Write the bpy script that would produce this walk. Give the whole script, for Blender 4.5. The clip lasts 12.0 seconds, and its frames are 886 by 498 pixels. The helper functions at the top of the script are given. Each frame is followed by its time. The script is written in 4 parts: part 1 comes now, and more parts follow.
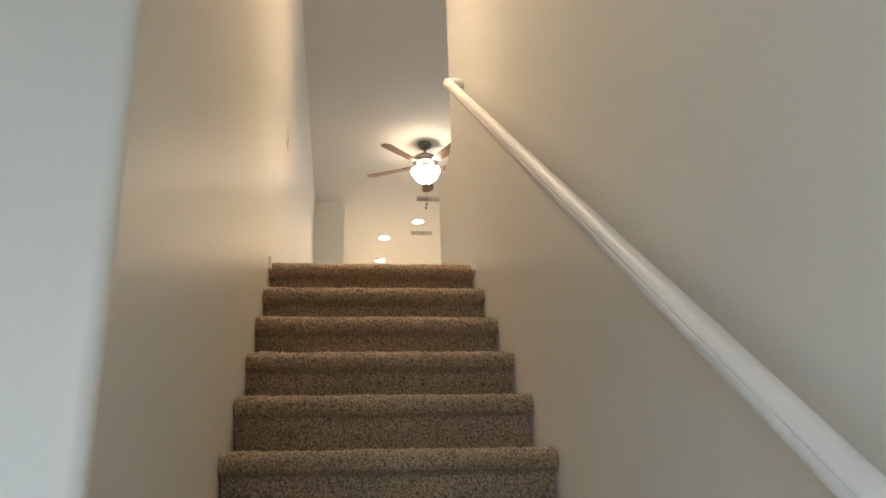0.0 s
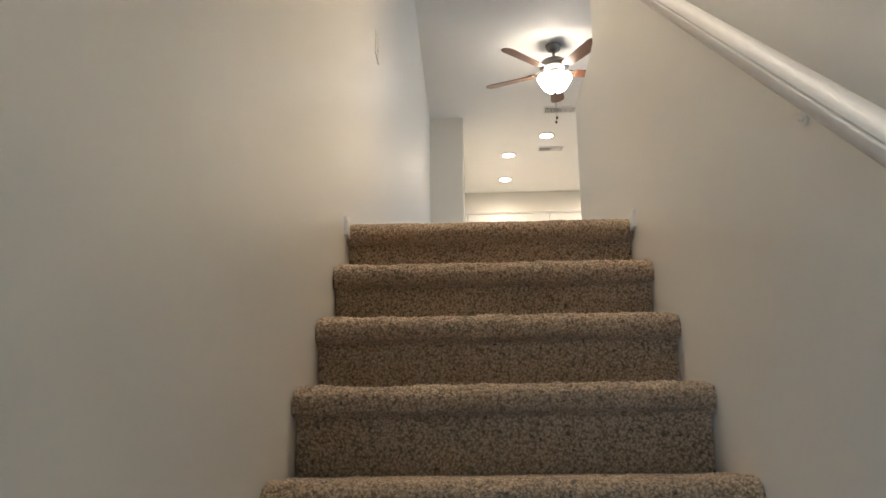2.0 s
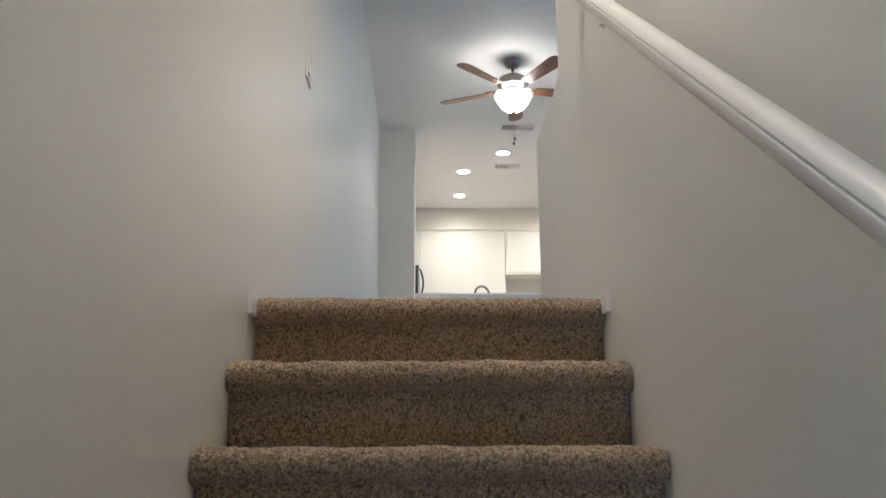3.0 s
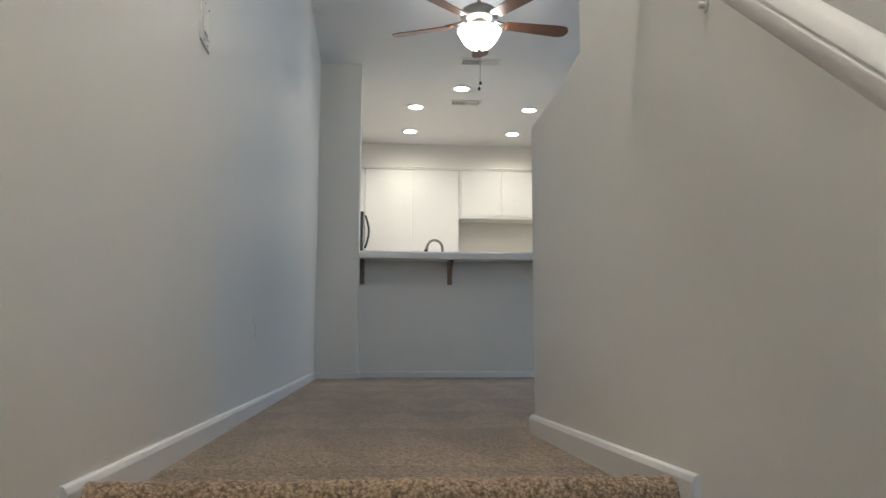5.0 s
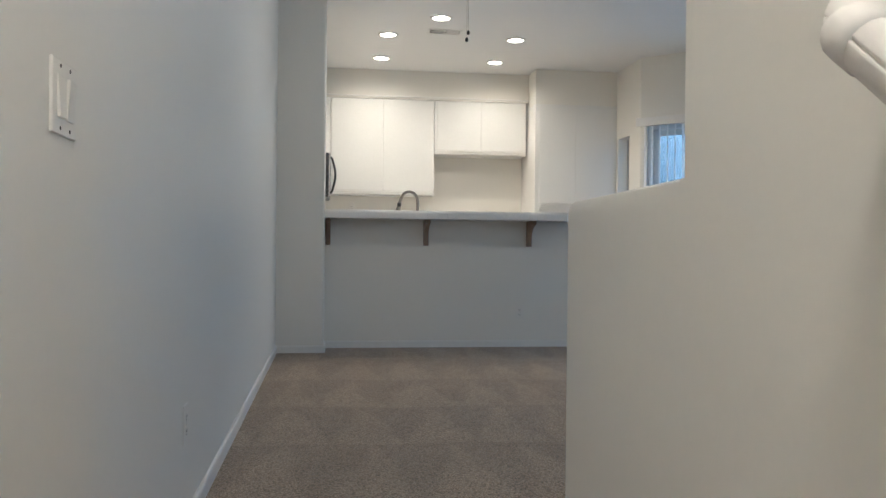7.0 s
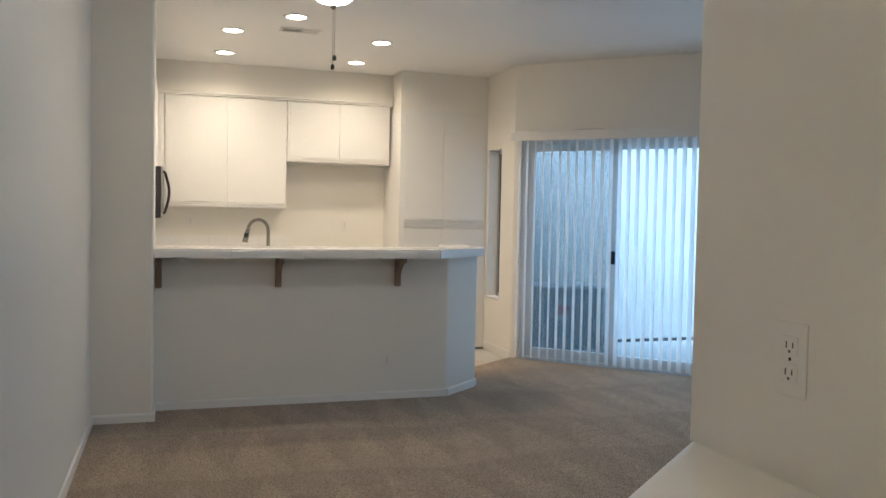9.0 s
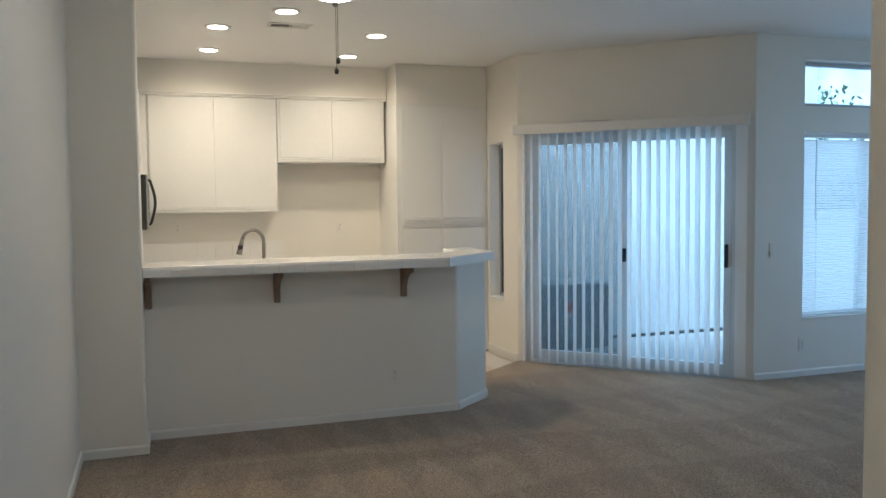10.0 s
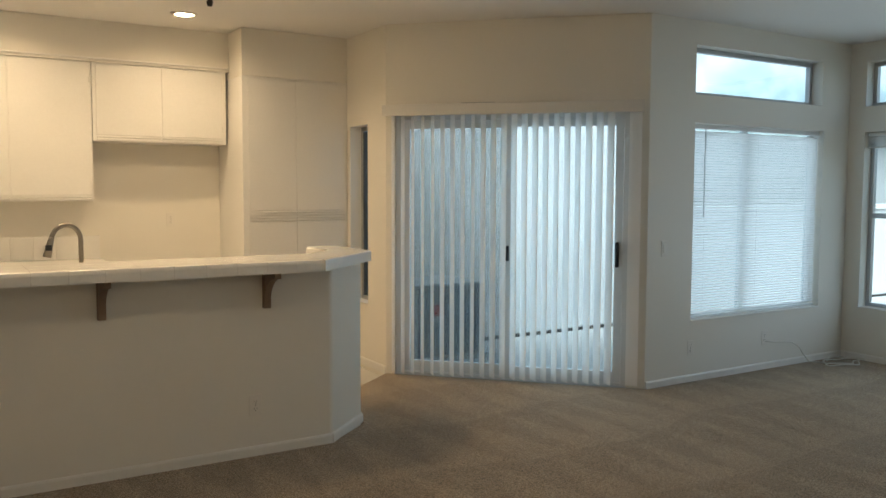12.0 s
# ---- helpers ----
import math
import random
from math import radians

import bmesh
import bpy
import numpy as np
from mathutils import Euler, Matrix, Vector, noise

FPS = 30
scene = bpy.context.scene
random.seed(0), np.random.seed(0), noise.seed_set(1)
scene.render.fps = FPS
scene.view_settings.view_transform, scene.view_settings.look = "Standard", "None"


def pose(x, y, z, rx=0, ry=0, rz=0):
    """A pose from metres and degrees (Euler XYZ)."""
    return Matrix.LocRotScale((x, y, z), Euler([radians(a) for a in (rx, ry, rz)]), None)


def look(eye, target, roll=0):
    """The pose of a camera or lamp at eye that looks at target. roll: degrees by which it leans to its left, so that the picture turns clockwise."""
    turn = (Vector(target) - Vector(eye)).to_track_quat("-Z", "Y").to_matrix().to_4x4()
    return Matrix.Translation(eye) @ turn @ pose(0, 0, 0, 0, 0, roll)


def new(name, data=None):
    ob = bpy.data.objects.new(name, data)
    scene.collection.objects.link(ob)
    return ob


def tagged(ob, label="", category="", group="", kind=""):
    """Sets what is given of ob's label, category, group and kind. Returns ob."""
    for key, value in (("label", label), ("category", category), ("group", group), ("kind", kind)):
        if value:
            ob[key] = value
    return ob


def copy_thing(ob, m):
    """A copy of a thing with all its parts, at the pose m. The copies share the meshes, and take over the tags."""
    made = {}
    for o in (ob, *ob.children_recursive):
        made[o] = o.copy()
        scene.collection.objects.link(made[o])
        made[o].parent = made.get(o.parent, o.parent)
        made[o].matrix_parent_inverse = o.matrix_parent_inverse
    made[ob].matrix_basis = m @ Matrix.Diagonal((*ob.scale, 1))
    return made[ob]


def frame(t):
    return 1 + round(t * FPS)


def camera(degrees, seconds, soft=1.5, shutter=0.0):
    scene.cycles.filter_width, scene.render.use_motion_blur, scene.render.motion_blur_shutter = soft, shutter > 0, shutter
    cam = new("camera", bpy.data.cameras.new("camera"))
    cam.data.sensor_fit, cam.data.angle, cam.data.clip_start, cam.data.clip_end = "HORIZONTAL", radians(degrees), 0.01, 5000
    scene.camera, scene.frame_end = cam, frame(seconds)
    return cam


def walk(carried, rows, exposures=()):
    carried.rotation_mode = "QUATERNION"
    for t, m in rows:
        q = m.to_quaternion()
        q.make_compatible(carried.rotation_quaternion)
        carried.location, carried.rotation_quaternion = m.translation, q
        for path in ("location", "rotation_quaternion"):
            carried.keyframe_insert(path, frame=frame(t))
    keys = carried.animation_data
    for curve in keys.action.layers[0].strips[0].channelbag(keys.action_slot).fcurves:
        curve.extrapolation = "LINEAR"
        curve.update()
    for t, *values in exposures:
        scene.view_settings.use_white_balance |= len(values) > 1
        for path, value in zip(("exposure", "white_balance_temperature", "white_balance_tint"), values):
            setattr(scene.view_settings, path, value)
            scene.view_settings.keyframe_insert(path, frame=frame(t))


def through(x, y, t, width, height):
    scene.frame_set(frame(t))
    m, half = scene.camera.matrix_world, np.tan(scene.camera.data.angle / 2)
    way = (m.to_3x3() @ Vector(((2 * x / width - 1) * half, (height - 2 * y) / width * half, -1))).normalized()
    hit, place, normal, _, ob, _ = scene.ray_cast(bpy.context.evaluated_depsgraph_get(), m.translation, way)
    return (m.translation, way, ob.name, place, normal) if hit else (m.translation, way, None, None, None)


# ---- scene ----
cam = camera(56.5, 12.0)
PATH = [
    (0, (0.315, -3.572, -1.218), (0.562, -1.706, -0.543), -1.8),
    (0.5, (0.455, -3.283, -1.15), (0.684, -1.427, -0.441), -2.2),
    (1, (0.412, -3.08, -1.065), (0.496, -1.182, -0.439), -2.0),
    (1.5, (0.386, -2.81, -0.891), (0.474, -0.87, -0.413), -0.2),
    (2, (0.398, -2.588, -0.71), (0.335, -0.644, -0.244), -0.7),
    (2.5, (0.364, -2.35, -0.511), (0.379, -0.408, -0.036), -0.1),
    (3, (0.449, -2.143, -0.383), (0.495, -0.199, 0.086), -0.2),
    (3.2, (0.431, -2.039, -0.331), (0.477, -0.096, 0.139), 0.3),
    (4.8, (0.405, -1.37, 0.161), (0.57, 0.604, 0.436), 0.0),
    (5, (0.426, -1.29, 0.195), (0.609, 0.685, 0.451), 0.1),
    (5.5, (0.425, -1.069, 0.379), (0.58, 0.916, 0.566), -0.1),
    (6, (0.383, -0.879, 0.535), (0.578, 1.111, 0.518), 0.4),
    (6.5, (0.437, -0.709, 0.654), (0.691, 1.275, 0.648), 0.7),
    (6.7, (0.431, -0.657, 0.729), (0.687, 1.327, 0.723), 0.6),
    (8.3, (0.407, 0.014, 1.123), (0.825, 1.969, 1.078), 1.1),
    (8.5, (0.396, 0.108, 1.215), (0.855, 2.053, 1.15), 1.2),
    (9, (0.485, 0.299, 1.32), (1.104, 2.199, 1.243), 1.1),
    (9.5, (0.505, 0.454, 1.456), (1.178, 2.33, 1.3), -0.6),
    (10, (0.448, 0.691, 1.457), (1.102, 2.578, 1.342), -0.6),
    (10.5, (0.485, 0.936, 1.447), (1.207, 2.798, 1.34), 0.0),
    (11, (0.582, 1.184, 1.464), (1.336, 3.035, 1.396), -0.0),
    (11.5, (0.509, 1.427, 1.461), (1.304, 3.259, 1.371), -0.1),
    (12, (0.476, 1.701, 1.464), (1.524, 3.398, 1.323), 0.2),
]
# the clip's camera opens up in the stairwell and warms its white balance at the end
EXPOSURES = [
    (0.0, 2.62, 5850, 10),
    (0.5, 2.5, 6000, 9),
    (1.0, 2.68, 5500, 9),
    (1.5, 2.68, 5250, 8),
    (2.0, 2.65, 5050, 8),
    (2.5, 2.42, 4800, 7),
    (3.0, 2.32, 4500, 6),
    (5.0, 2.02, 4450, 5),
    (6.0, 2.12, 4450, 6),
    (8.5, 2.1, 4800, 6),
    (9.5, 2.05, 5050, 10),
    (10.0, 1.9, 4850, 5),
    (10.5, 1.85, 5100, 4),
    (11.0, 1.76, 5700, 6),
    (11.5, 1.78, 6150, 8),
    (12.0, 1.78, 6250, 7),
]
walk(cam, [(t, look(eye, target, roll)) for t, eye, target, roll in PATH], EXPOSURES)

# ---- world, sun, lamps ----
world = bpy.data.worlds.new("overcast_sky")
scene.world = world
world.use_nodes = True
wn = world.node_tree.nodes
sky = wn.new("ShaderNodeTexSky")
sky.sky_type = "NISHITA"
sky.sun_disc = False
SUN_TURN = 212
sky.sun_elevation, sky.sun_rotation = radians(48), radians(SUN_TURN)
sky.air_density, sky.dust_density = 1.0, 1.2
SKY = 0.15
wn["Background"].inputs["Strength"].default_value = SKY
# broken cloud over the blue
where = wn.new("ShaderNodeTexCoord")
cloud = wn.new("ShaderNodeTexNoise")
cloud.inputs["Scale"].default_value, cloud.inputs["Detail"].default_value, cloud.inputs["Roughness"].default_value = 5.0, 6, 0.6
world.node_tree.links.new(where.outputs["Generated"], cloud.inputs["Vector"])
cover = wn.new("ShaderNodeMapRange")
cover.inputs["From Min"].default_value, cover.inputs["From Max"].default_value = 0.40, 0.62
world.node_tree.links.new(cloud.outputs["Fac"], cover.inputs["Value"])
blue = wn.new("ShaderNodeHueSaturation")
blue.inputs["Saturation"].default_value, blue.inputs["Value"].default_value = 1.0, 0.3
white = wn.new("ShaderNodeHueSaturation")
white.inputs["Saturation"].default_value, white.inputs["Value"].default_value = 0.25, 0.72
over = wn.new("ShaderNodeMixRGB")
for tint in (blue, white):
    world.node_tree.links.new(sky.outputs[0], tint.inputs["Color"])
world.node_tree.links.new(cover.outputs[0], over.inputs[0])
world.node_tree.links.new(blue.outputs[0], over.inputs[1])
world.node_tree.links.new(white.outputs[0], over.inputs[2])
world.node_tree.links.new(over.outputs[0], wn["Background"].inputs["Color"])

sun_data = bpy.data.lights.new("sun", "SUN")
sun_data.energy, sun_data.angle, sun_data.color = 1.5, radians(35), (1.0, 0.96, 0.9)
sun = new("sun", sun_data)
sun.matrix_world = look((0, 0, 0), (-math.sin(radians(SUN_TURN)) * math.cos(radians(48)), -math.cos(radians(SUN_TURN)) * math.cos(radians(48)), -math.sin(radians(48))))

CAN_WATTS, BOWL_GLOW, DOME_GLOW = 2.2, 5.2, 16.5
CAN_COLOUR, BOWL_COLOUR, DOME_COLOUR = (1.0, 0.70, 0.40), (1.0, 0.75, 0.48), (1.0, 0.73, 0.46)
CANS = ((0.905, 6.958), (1.31, 6.331), (2.091, 6.958), (0.897, 7.903), (2.081, 7.903))
CEIL = 2.745
LOW = -2.522
for cx, cy in CANS:
    d = bpy.data.lights.new("can_lamp", "AREA")
    d.shape, d.size, d.energy, d.color = "DISK", 0.135, CAN_WATTS, CAN_COLOUR
    d.spread = radians(150)
    new("can_lamp", d).matrix_world = pose(cx, cy, CEIL - 0.013)
# daylight through the tall window in the end wall
d = bpy.data.lights.new("window_daylight", "AREA")
d.shape, d.size, d.size_y, d.energy, d.color = "RECTANGLE", 1.35, 1.5, 4.3, (0.78, 0.9, 1.0)
new("window_daylight", d).matrix_world = look((7.46, 4.30, 1.22), (6.0, 4.30, 1.1))
# daylight through the wide window, behind its blind
d = bpy.data.lights.new("blind_daylight", "AREA")
d.shape, d.size, d.size_y, d.energy, d.color = "RECTANGLE", 1.5, 1.42, 1.9, (0.8, 0.91, 1.0)
new("blind_daylight", d).matrix_world = look((6.187, 6.21, 1.23), (6.187, 5.0, 1.15))
# daylight through the entrance at the foot of the stairs
d = bpy.data.lights.new("entrance_daylight", "AREA")
d.shape, d.size, d.size_y, d.energy, d.color = "RECTANGLE", 1.3, 2.1, 2.0, (0.38, 0.72, 1.0)
new("entrance_daylight", d).matrix_world = look((-0.52, -5.30, LOW + 1.2), (-0.52, -4.0, LOW + 1.2))
# daylight through the glass of the patio door
d = bpy.data.lights.new("patio_daylight", "AREA")
d.shape, d.size, d.size_y, d.energy, d.color = "RECTANGLE", 1.65, 1.85, 3.6, (0.7, 0.87, 1.0)
new("patio_daylight", d).matrix_world = look((4.325, 6.864, 1.03), (3.6, 6.139, 1.0))


# ---- materials ----
def mat(name, base, rough=0.5, metal=0.0, var=0.06, vscale=1.5, fine=0.03, fscale=60, bump=0.0, bscale=150, bdist=0.002, spec=0.5, rand=0.0, wear=None):
    m = bpy.data.materials.new(name)
    m.use_nodes = True
    nt = m.node_tree
    n, ln = nt.nodes, nt.links
    b = n["Principled BSDF"]
    b.inputs["Roughness"].default_value = rough
    b.inputs["Metallic"].default_value = metal
    b.inputs["Specular IOR Level"].default_value = spec
    geo = n.new("ShaderNodeNewGeometry")
    broad = n.new("ShaderNodeTexNoise")
    broad.inputs["Scale"].default_value, broad.inputs["Detail"].default_value = vscale, 4
    ln.new(geo.outputs["Position"], broad.inputs["Vector"])
    grain = n.new("ShaderNodeTexNoise")
    grain.inputs["Scale"].default_value, grain.inputs["Detail"].default_value = fscale, 3
    ln.new(geo.outputs["Position"], grain.inputs["Vector"])
    a = n.new("ShaderNodeMath")
    a.operation = "MULTIPLY_ADD"
    a.inputs[1].default_value, a.inputs[2].default_value = 2 * var, 1 - var
    ln.new(broad.outputs["Fac"], a.inputs[0])
    c = n.new("ShaderNodeMath")
    c.operation = "MULTIPLY_ADD"
    c.inputs[1].default_value, c.inputs[2].default_value = 2 * fine, -fine
    ln.new(grain.outputs["Fac"], c.inputs[0])
    s = n.new("ShaderNodeMath")
    s.operation = "ADD"
    ln.new(a.outputs[0], s.inputs[0])
    ln.new(c.outputs[0], s.inputs[1])
    out = s.outputs[0]
    if rand:
        info = n.new("ShaderNodeObjectInfo")
        r = n.new("ShaderNodeMath")
        r.operation = "MULTIPLY_ADD"
        r.inputs[1].default_value, r.inputs[2].default_value = 2 * rand, 1 - rand
        ln.new(info.outputs["Random"], r.inputs[0])
        k = n.new("ShaderNodeMath")
        k.operation = "MULTIPLY"
        ln.new(out, k.inputs[0])
        ln.new(r.outputs[0], k.inputs[1])
        out = k.outputs[0]
    v = n.new("ShaderNodeVectorMath")
    v.operation = "SCALE"
    v.inputs[0].default_value = base
    ln.new(out, v.inputs["Scale"])
    ln.new(v.outputs[0], b.inputs["Base Color"])
    rr = n.new("ShaderNodeMath")
    rr.operation = "MULTIPLY_ADD"
    rr.inputs[1].default_value, rr.inputs[2].default_value = 0.16, rough - 0.08
    ln.new(broad.outputs["Fac"], rr.inputs[0])
    ln.new(rr.outputs[0], b.inputs["Roughness"])
    if bump:
        t = n.new("ShaderNodeTexNoise")
        t.inputs["Scale"].default_value, t.inputs["Detail"].default_value = bscale, 3
        ln.new(geo.outputs["Position"], t.inputs["Vector"])
        bp = n.new("ShaderNodeBump")
        bp.inputs["Strength"].default_value, bp.inputs["Distance"].default_value = bump, bdist
        ln.new(t.outputs["Fac"], bp.inputs["Height"])
        ln.new(bp.outputs[0], b.inputs["Normal"])
    return m


def carpet_mat(name, dark, light, marks, size=115, gap=0.3):
    """Cut-pile carpet: flecked yarn colour, tufts with the shade between them painted in, and swathes where the pile
    lies the other way.
    """
    m = bpy.data.materials.new(name)
    m.use_nodes = True
    n, ln = m.node_tree.nodes, m.node_tree.links
    b = n["Principled BSDF"]
    b.inputs["Roughness"].default_value = 0.95
    b.inputs["Specular IOR Level"].default_value = 0.1
    b.inputs["Sheen Weight"].default_value = 0.25
    b.inputs["Sheen Roughness"].default_value = 0.6
    geo = n.new("ShaderNodeNewGeometry")
    yarn = n.new("ShaderNodeTexNoise")
    yarn.inputs["Scale"].default_value, yarn.inputs["Detail"].default_value, yarn.inputs["Roughness"].default_value = size, 3, 0.75
    ln.new(geo.outputs["Position"], yarn.inputs["Vector"])
    # twisted tufts, each a cell with a rounded tip
    bend = n.new("ShaderNodeVectorMath")
    bend.operation = "MULTIPLY_ADD"
    bend.inputs[1].default_value = (0.012, 0.012, 0.012)
    ln.new(yarn.outputs["Color"], bend.inputs[0])
    ln.new(geo.outputs["Position"], bend.inputs[2])
    cell = n.new("ShaderNodeTexVoronoi")
    cell.inputs["Scale"].default_value = size * 1.3
    ln.new(bend.outputs[0], cell.inputs["Vector"])
    tip = n.new("ShaderNodeMapRange")
    tip.inputs["From Min"].default_value, tip.inputs["From Max"].default_value = 0.15, 0.75
    tip.inputs["To Min"].default_value, tip.inputs["To Max"].default_value = 0.72, 0.25
    ln.new(cell.outputs["Distance"], tip.inputs["Value"])
    tuft = n.new("ShaderNodeMath")
    tuft.operation = "MULTIPLY_ADD"
    tuft.inputs[1].default_value = 0.45
    half = n.new("ShaderNodeMath")
    half.operation = "MULTIPLY"
    half.inputs[1].default_value = 0.55
    ln.new(tip.outputs[0], half.inputs[0])
    ln.new(yarn.outputs["Fac"], tuft.inputs[0])
    ln.new(half.outputs[0], tuft.inputs[2])
    # yarn colour darkens from tuft tip to edge: painted shade between tufts
    ramp = n.new("ShaderNodeValToRGB")
    ramp.color_ramp.elements[0].position, ramp.color_ramp.elements[0].color = 0.35, (*dark, 1)
    ramp.color_ramp.elements[1].position, ramp.color_ramp.elements[1].color = 0.60, (*light, 1)
    ln.new(tuft.outputs[0], ramp.inputs["Fac"])
    patch = n.new("ShaderNodeTexNoise")
    patch.inputs["Scale"].default_value, patch.inputs["Detail"].default_value = 3.0, 5
    ln.new(geo.outputs["Position"], patch.inputs["Vector"])
    f1 = n.new("ShaderNodeMapRange")
    f1.inputs["From Min"].default_value, f1.inputs["From Max"].default_value = 0.3, 0.7
    f1.inputs["To Min"].default_value, f1.inputs["To Max"].default_value = 0.93, 1.07
    ln.new(patch.outputs["Fac"], f1.inputs["Value"])
    # shade in the gaps between clumps of pile, painted into the colour
    gap_shade = n.new("ShaderNodeTexNoise")
    gap_shade.inputs["Scale"].default_value, gap_shade.inputs["Detail"].default_value = 85, 1
    ln.new(geo.outputs["Position"], gap_shade.inputs["Vector"])
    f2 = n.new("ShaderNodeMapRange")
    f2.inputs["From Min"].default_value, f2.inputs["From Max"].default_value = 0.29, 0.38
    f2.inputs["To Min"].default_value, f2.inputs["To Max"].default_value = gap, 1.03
    ln.new(gap_shade.outputs["Fac"], f2.inputs["Value"])
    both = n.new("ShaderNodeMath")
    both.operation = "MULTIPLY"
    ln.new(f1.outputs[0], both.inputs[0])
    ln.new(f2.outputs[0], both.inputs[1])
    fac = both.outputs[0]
    if marks:
        # vacuum strokes: rows of tapering swathes
        sep = n.new("ShaderNodeSeparateXYZ")
        wob = n.new("ShaderNodeTexNoise")
        wob.inputs["Scale"].default_value = 0.7
        ln.new(geo.outputs["Position"], wob.inputs["Vector"])
        add = n.new("ShaderNodeVectorMath")
        add.operation = "MULTIPLY_ADD"
        add.inputs[1].default_value = (0.55, 0.55, 0)
        ln.new(wob.outputs["Color"], add.inputs[0])
        ln.new(geo.outputs["Position"], add.inputs[2])
        ln.new(add.outputs[0], sep.inputs[0])

        def calc(op, x, y):
            k = n.new("ShaderNodeMath")
            k.operation = op
            for i, q in enumerate((x, y)):
                if isinstance(q, (int, float)):
                    k.inputs[i].default_value = q
                else:
                    ln.new(q, k.inputs[i])
            return k.outputs[0]

        u = calc("PINGPONG", calc("MULTIPLY", sep.outputs["X"], 3.0), 0.5)
        w = calc("FRACT", calc("MULTIPLY", sep.outputs["Y"], 1.25), 0)
        d = calc("SUBTRACT", u, calc("MULTIPLY", w, 0.5))
        st = n.new("ShaderNodeMapRange")
        st.inputs["From Min"].default_value, st.inputs["From Max"].default_value = -0.06, 0.06
        st.inputs["To Min"].default_value, st.inputs["To Max"].default_value = 1 - marks, 1 + marks
        ln.new(d, st.inputs["Value"])
        fac = calc("MULTIPLY", fac, st.outputs[0])
    sc = n.new("ShaderNodeVectorMath")
    sc.operation = "SCALE"
    ln.new(ramp.outputs["Color"], sc.inputs[0])
    ln.new(fac, sc.inputs["Scale"])
    ln.new(sc.outputs[0], b.inputs["Base Color"])
    bp = n.new("ShaderNodeBump")
    bp.inputs["Strength"].default_value, bp.inputs["Distance"].default_value = 1.0, 0.008
    ln.new(tuft.outputs[0], bp.inputs["Height"])
    ln.new(bp.outputs[0], b.inputs["Normal"])
    return m


def glow_mat(name, colour, strength):
    m = bpy.data.materials.new(name)
    m.use_nodes = True
    b = m.node_tree.nodes["Principled BSDF"]
    b.inputs["Base Color"].default_value = (0.9, 0.88, 0.84, 1)
    b.inputs["Roughness"].default_value = 0.3
    b.inputs["Emission Color"].default_value = (*colour, 1)
    b.inputs["Emission Strength"].default_value = strength
    return m


def glass_mat(name):
    """A thin flat pane: clear, faintly blue-green, with a slight mirror gloss."""
    m = bpy.data.materials.new(name)
    m.use_nodes = True
    n, ln = m.node_tree.nodes, m.node_tree.links
    t = n.new("ShaderNodeBsdfTransparent")
    t.inputs["Color"].default_value = (0.86, 0.95, 0.985, 1)
    g = n.new("ShaderNodeBsdfGlossy")
    g.inputs["Roughness"].default_value = 0.0
    mix = n.new("ShaderNodeMixShader")
    mix.inputs[0].default_value = 0.05
    ln.new(t.outputs[0], mix.inputs[1])
    ln.new(g.outputs[0], mix.inputs[2])
    ln.new(mix.outputs[0], n["Material Output"].inputs["Surface"])
    return m


def slat_mat(name, colour, through):
    m = bpy.data.materials.new(name)
    m.use_nodes = True
    n, ln = m.node_tree.nodes, m.node_tree.links
    b = n["Principled BSDF"]
    b.inputs["Base Color"].default_value = (*colour, 1)
    b.inputs["Roughness"].default_value = 0.45
    t = n.new("ShaderNodeBsdfTranslucent")
    t.inputs["Color"].default_value = (*colour, 1)
    mix = n.new("ShaderNodeMixShader")
    mix.inputs[0].default_value = through
    ln.new(b.outputs[0], mix.inputs[1])
    ln.new(t.outputs[0], mix.inputs[2])
    ln.new(mix.outputs[0], n["Material Output"].inputs["Surface"])
    return m


def screen_mat(name):
    """Fine woven mesh: part thread, part open."""
    m = bpy.data.materials.new(name)
    m.use_nodes = True
    n, ln = m.node_tree.nodes, m.node_tree.links
    b = n["Principled BSDF"]
    b.inputs["Base Color"].default_value = (0.26, 0.29, 0.31, 1)
    b.inputs["Roughness"].default_value = 0.6
    t = n.new("ShaderNodeBsdfTransparent")
    mix = n.new("ShaderNodeMixShader")
    mix.inputs[0].default_value = 0.34
    ln.new(t.outputs[0], mix.inputs[1])
    ln.new(b.outputs[0], mix.inputs[2])
    ln.new(mix.outputs[0], n["Material Output"].inputs["Surface"])
    return m


WALL = mat("wall_paint", (0.80, 0.775, 0.71), 0.42, var=0.025, vscale=0.9, fine=0.012, bump=0.12, bscale=90, bdist=0.002, spec=0.4)
CEILING = mat("ceiling_paint", (0.83, 0.825, 0.81), 0.7, var=0.02, vscale=0.7, fine=0.02, fscale=120, bump=0.25, bscale=140, bdist=0.003, spec=0.25)
TRIM = mat("trim_paint", (0.79, 0.775, 0.74), 0.35, var=0.03, vscale=4, bump=0.05, bscale=40)
RAIL = mat("rail_paint", (0.82, 0.785, 0.735), 0.5, var=0.03, vscale=5, bump=0.06, bscale=30, spec=0.5)
CABINET = mat("cabinet_paint", (0.80, 0.79, 0.76), 0.4, var=0.02, vscale=2, bump=0.04, bscale=60)
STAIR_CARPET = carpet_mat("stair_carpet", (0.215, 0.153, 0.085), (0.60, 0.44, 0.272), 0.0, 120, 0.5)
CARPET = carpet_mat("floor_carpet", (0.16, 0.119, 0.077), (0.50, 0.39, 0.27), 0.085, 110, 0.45)
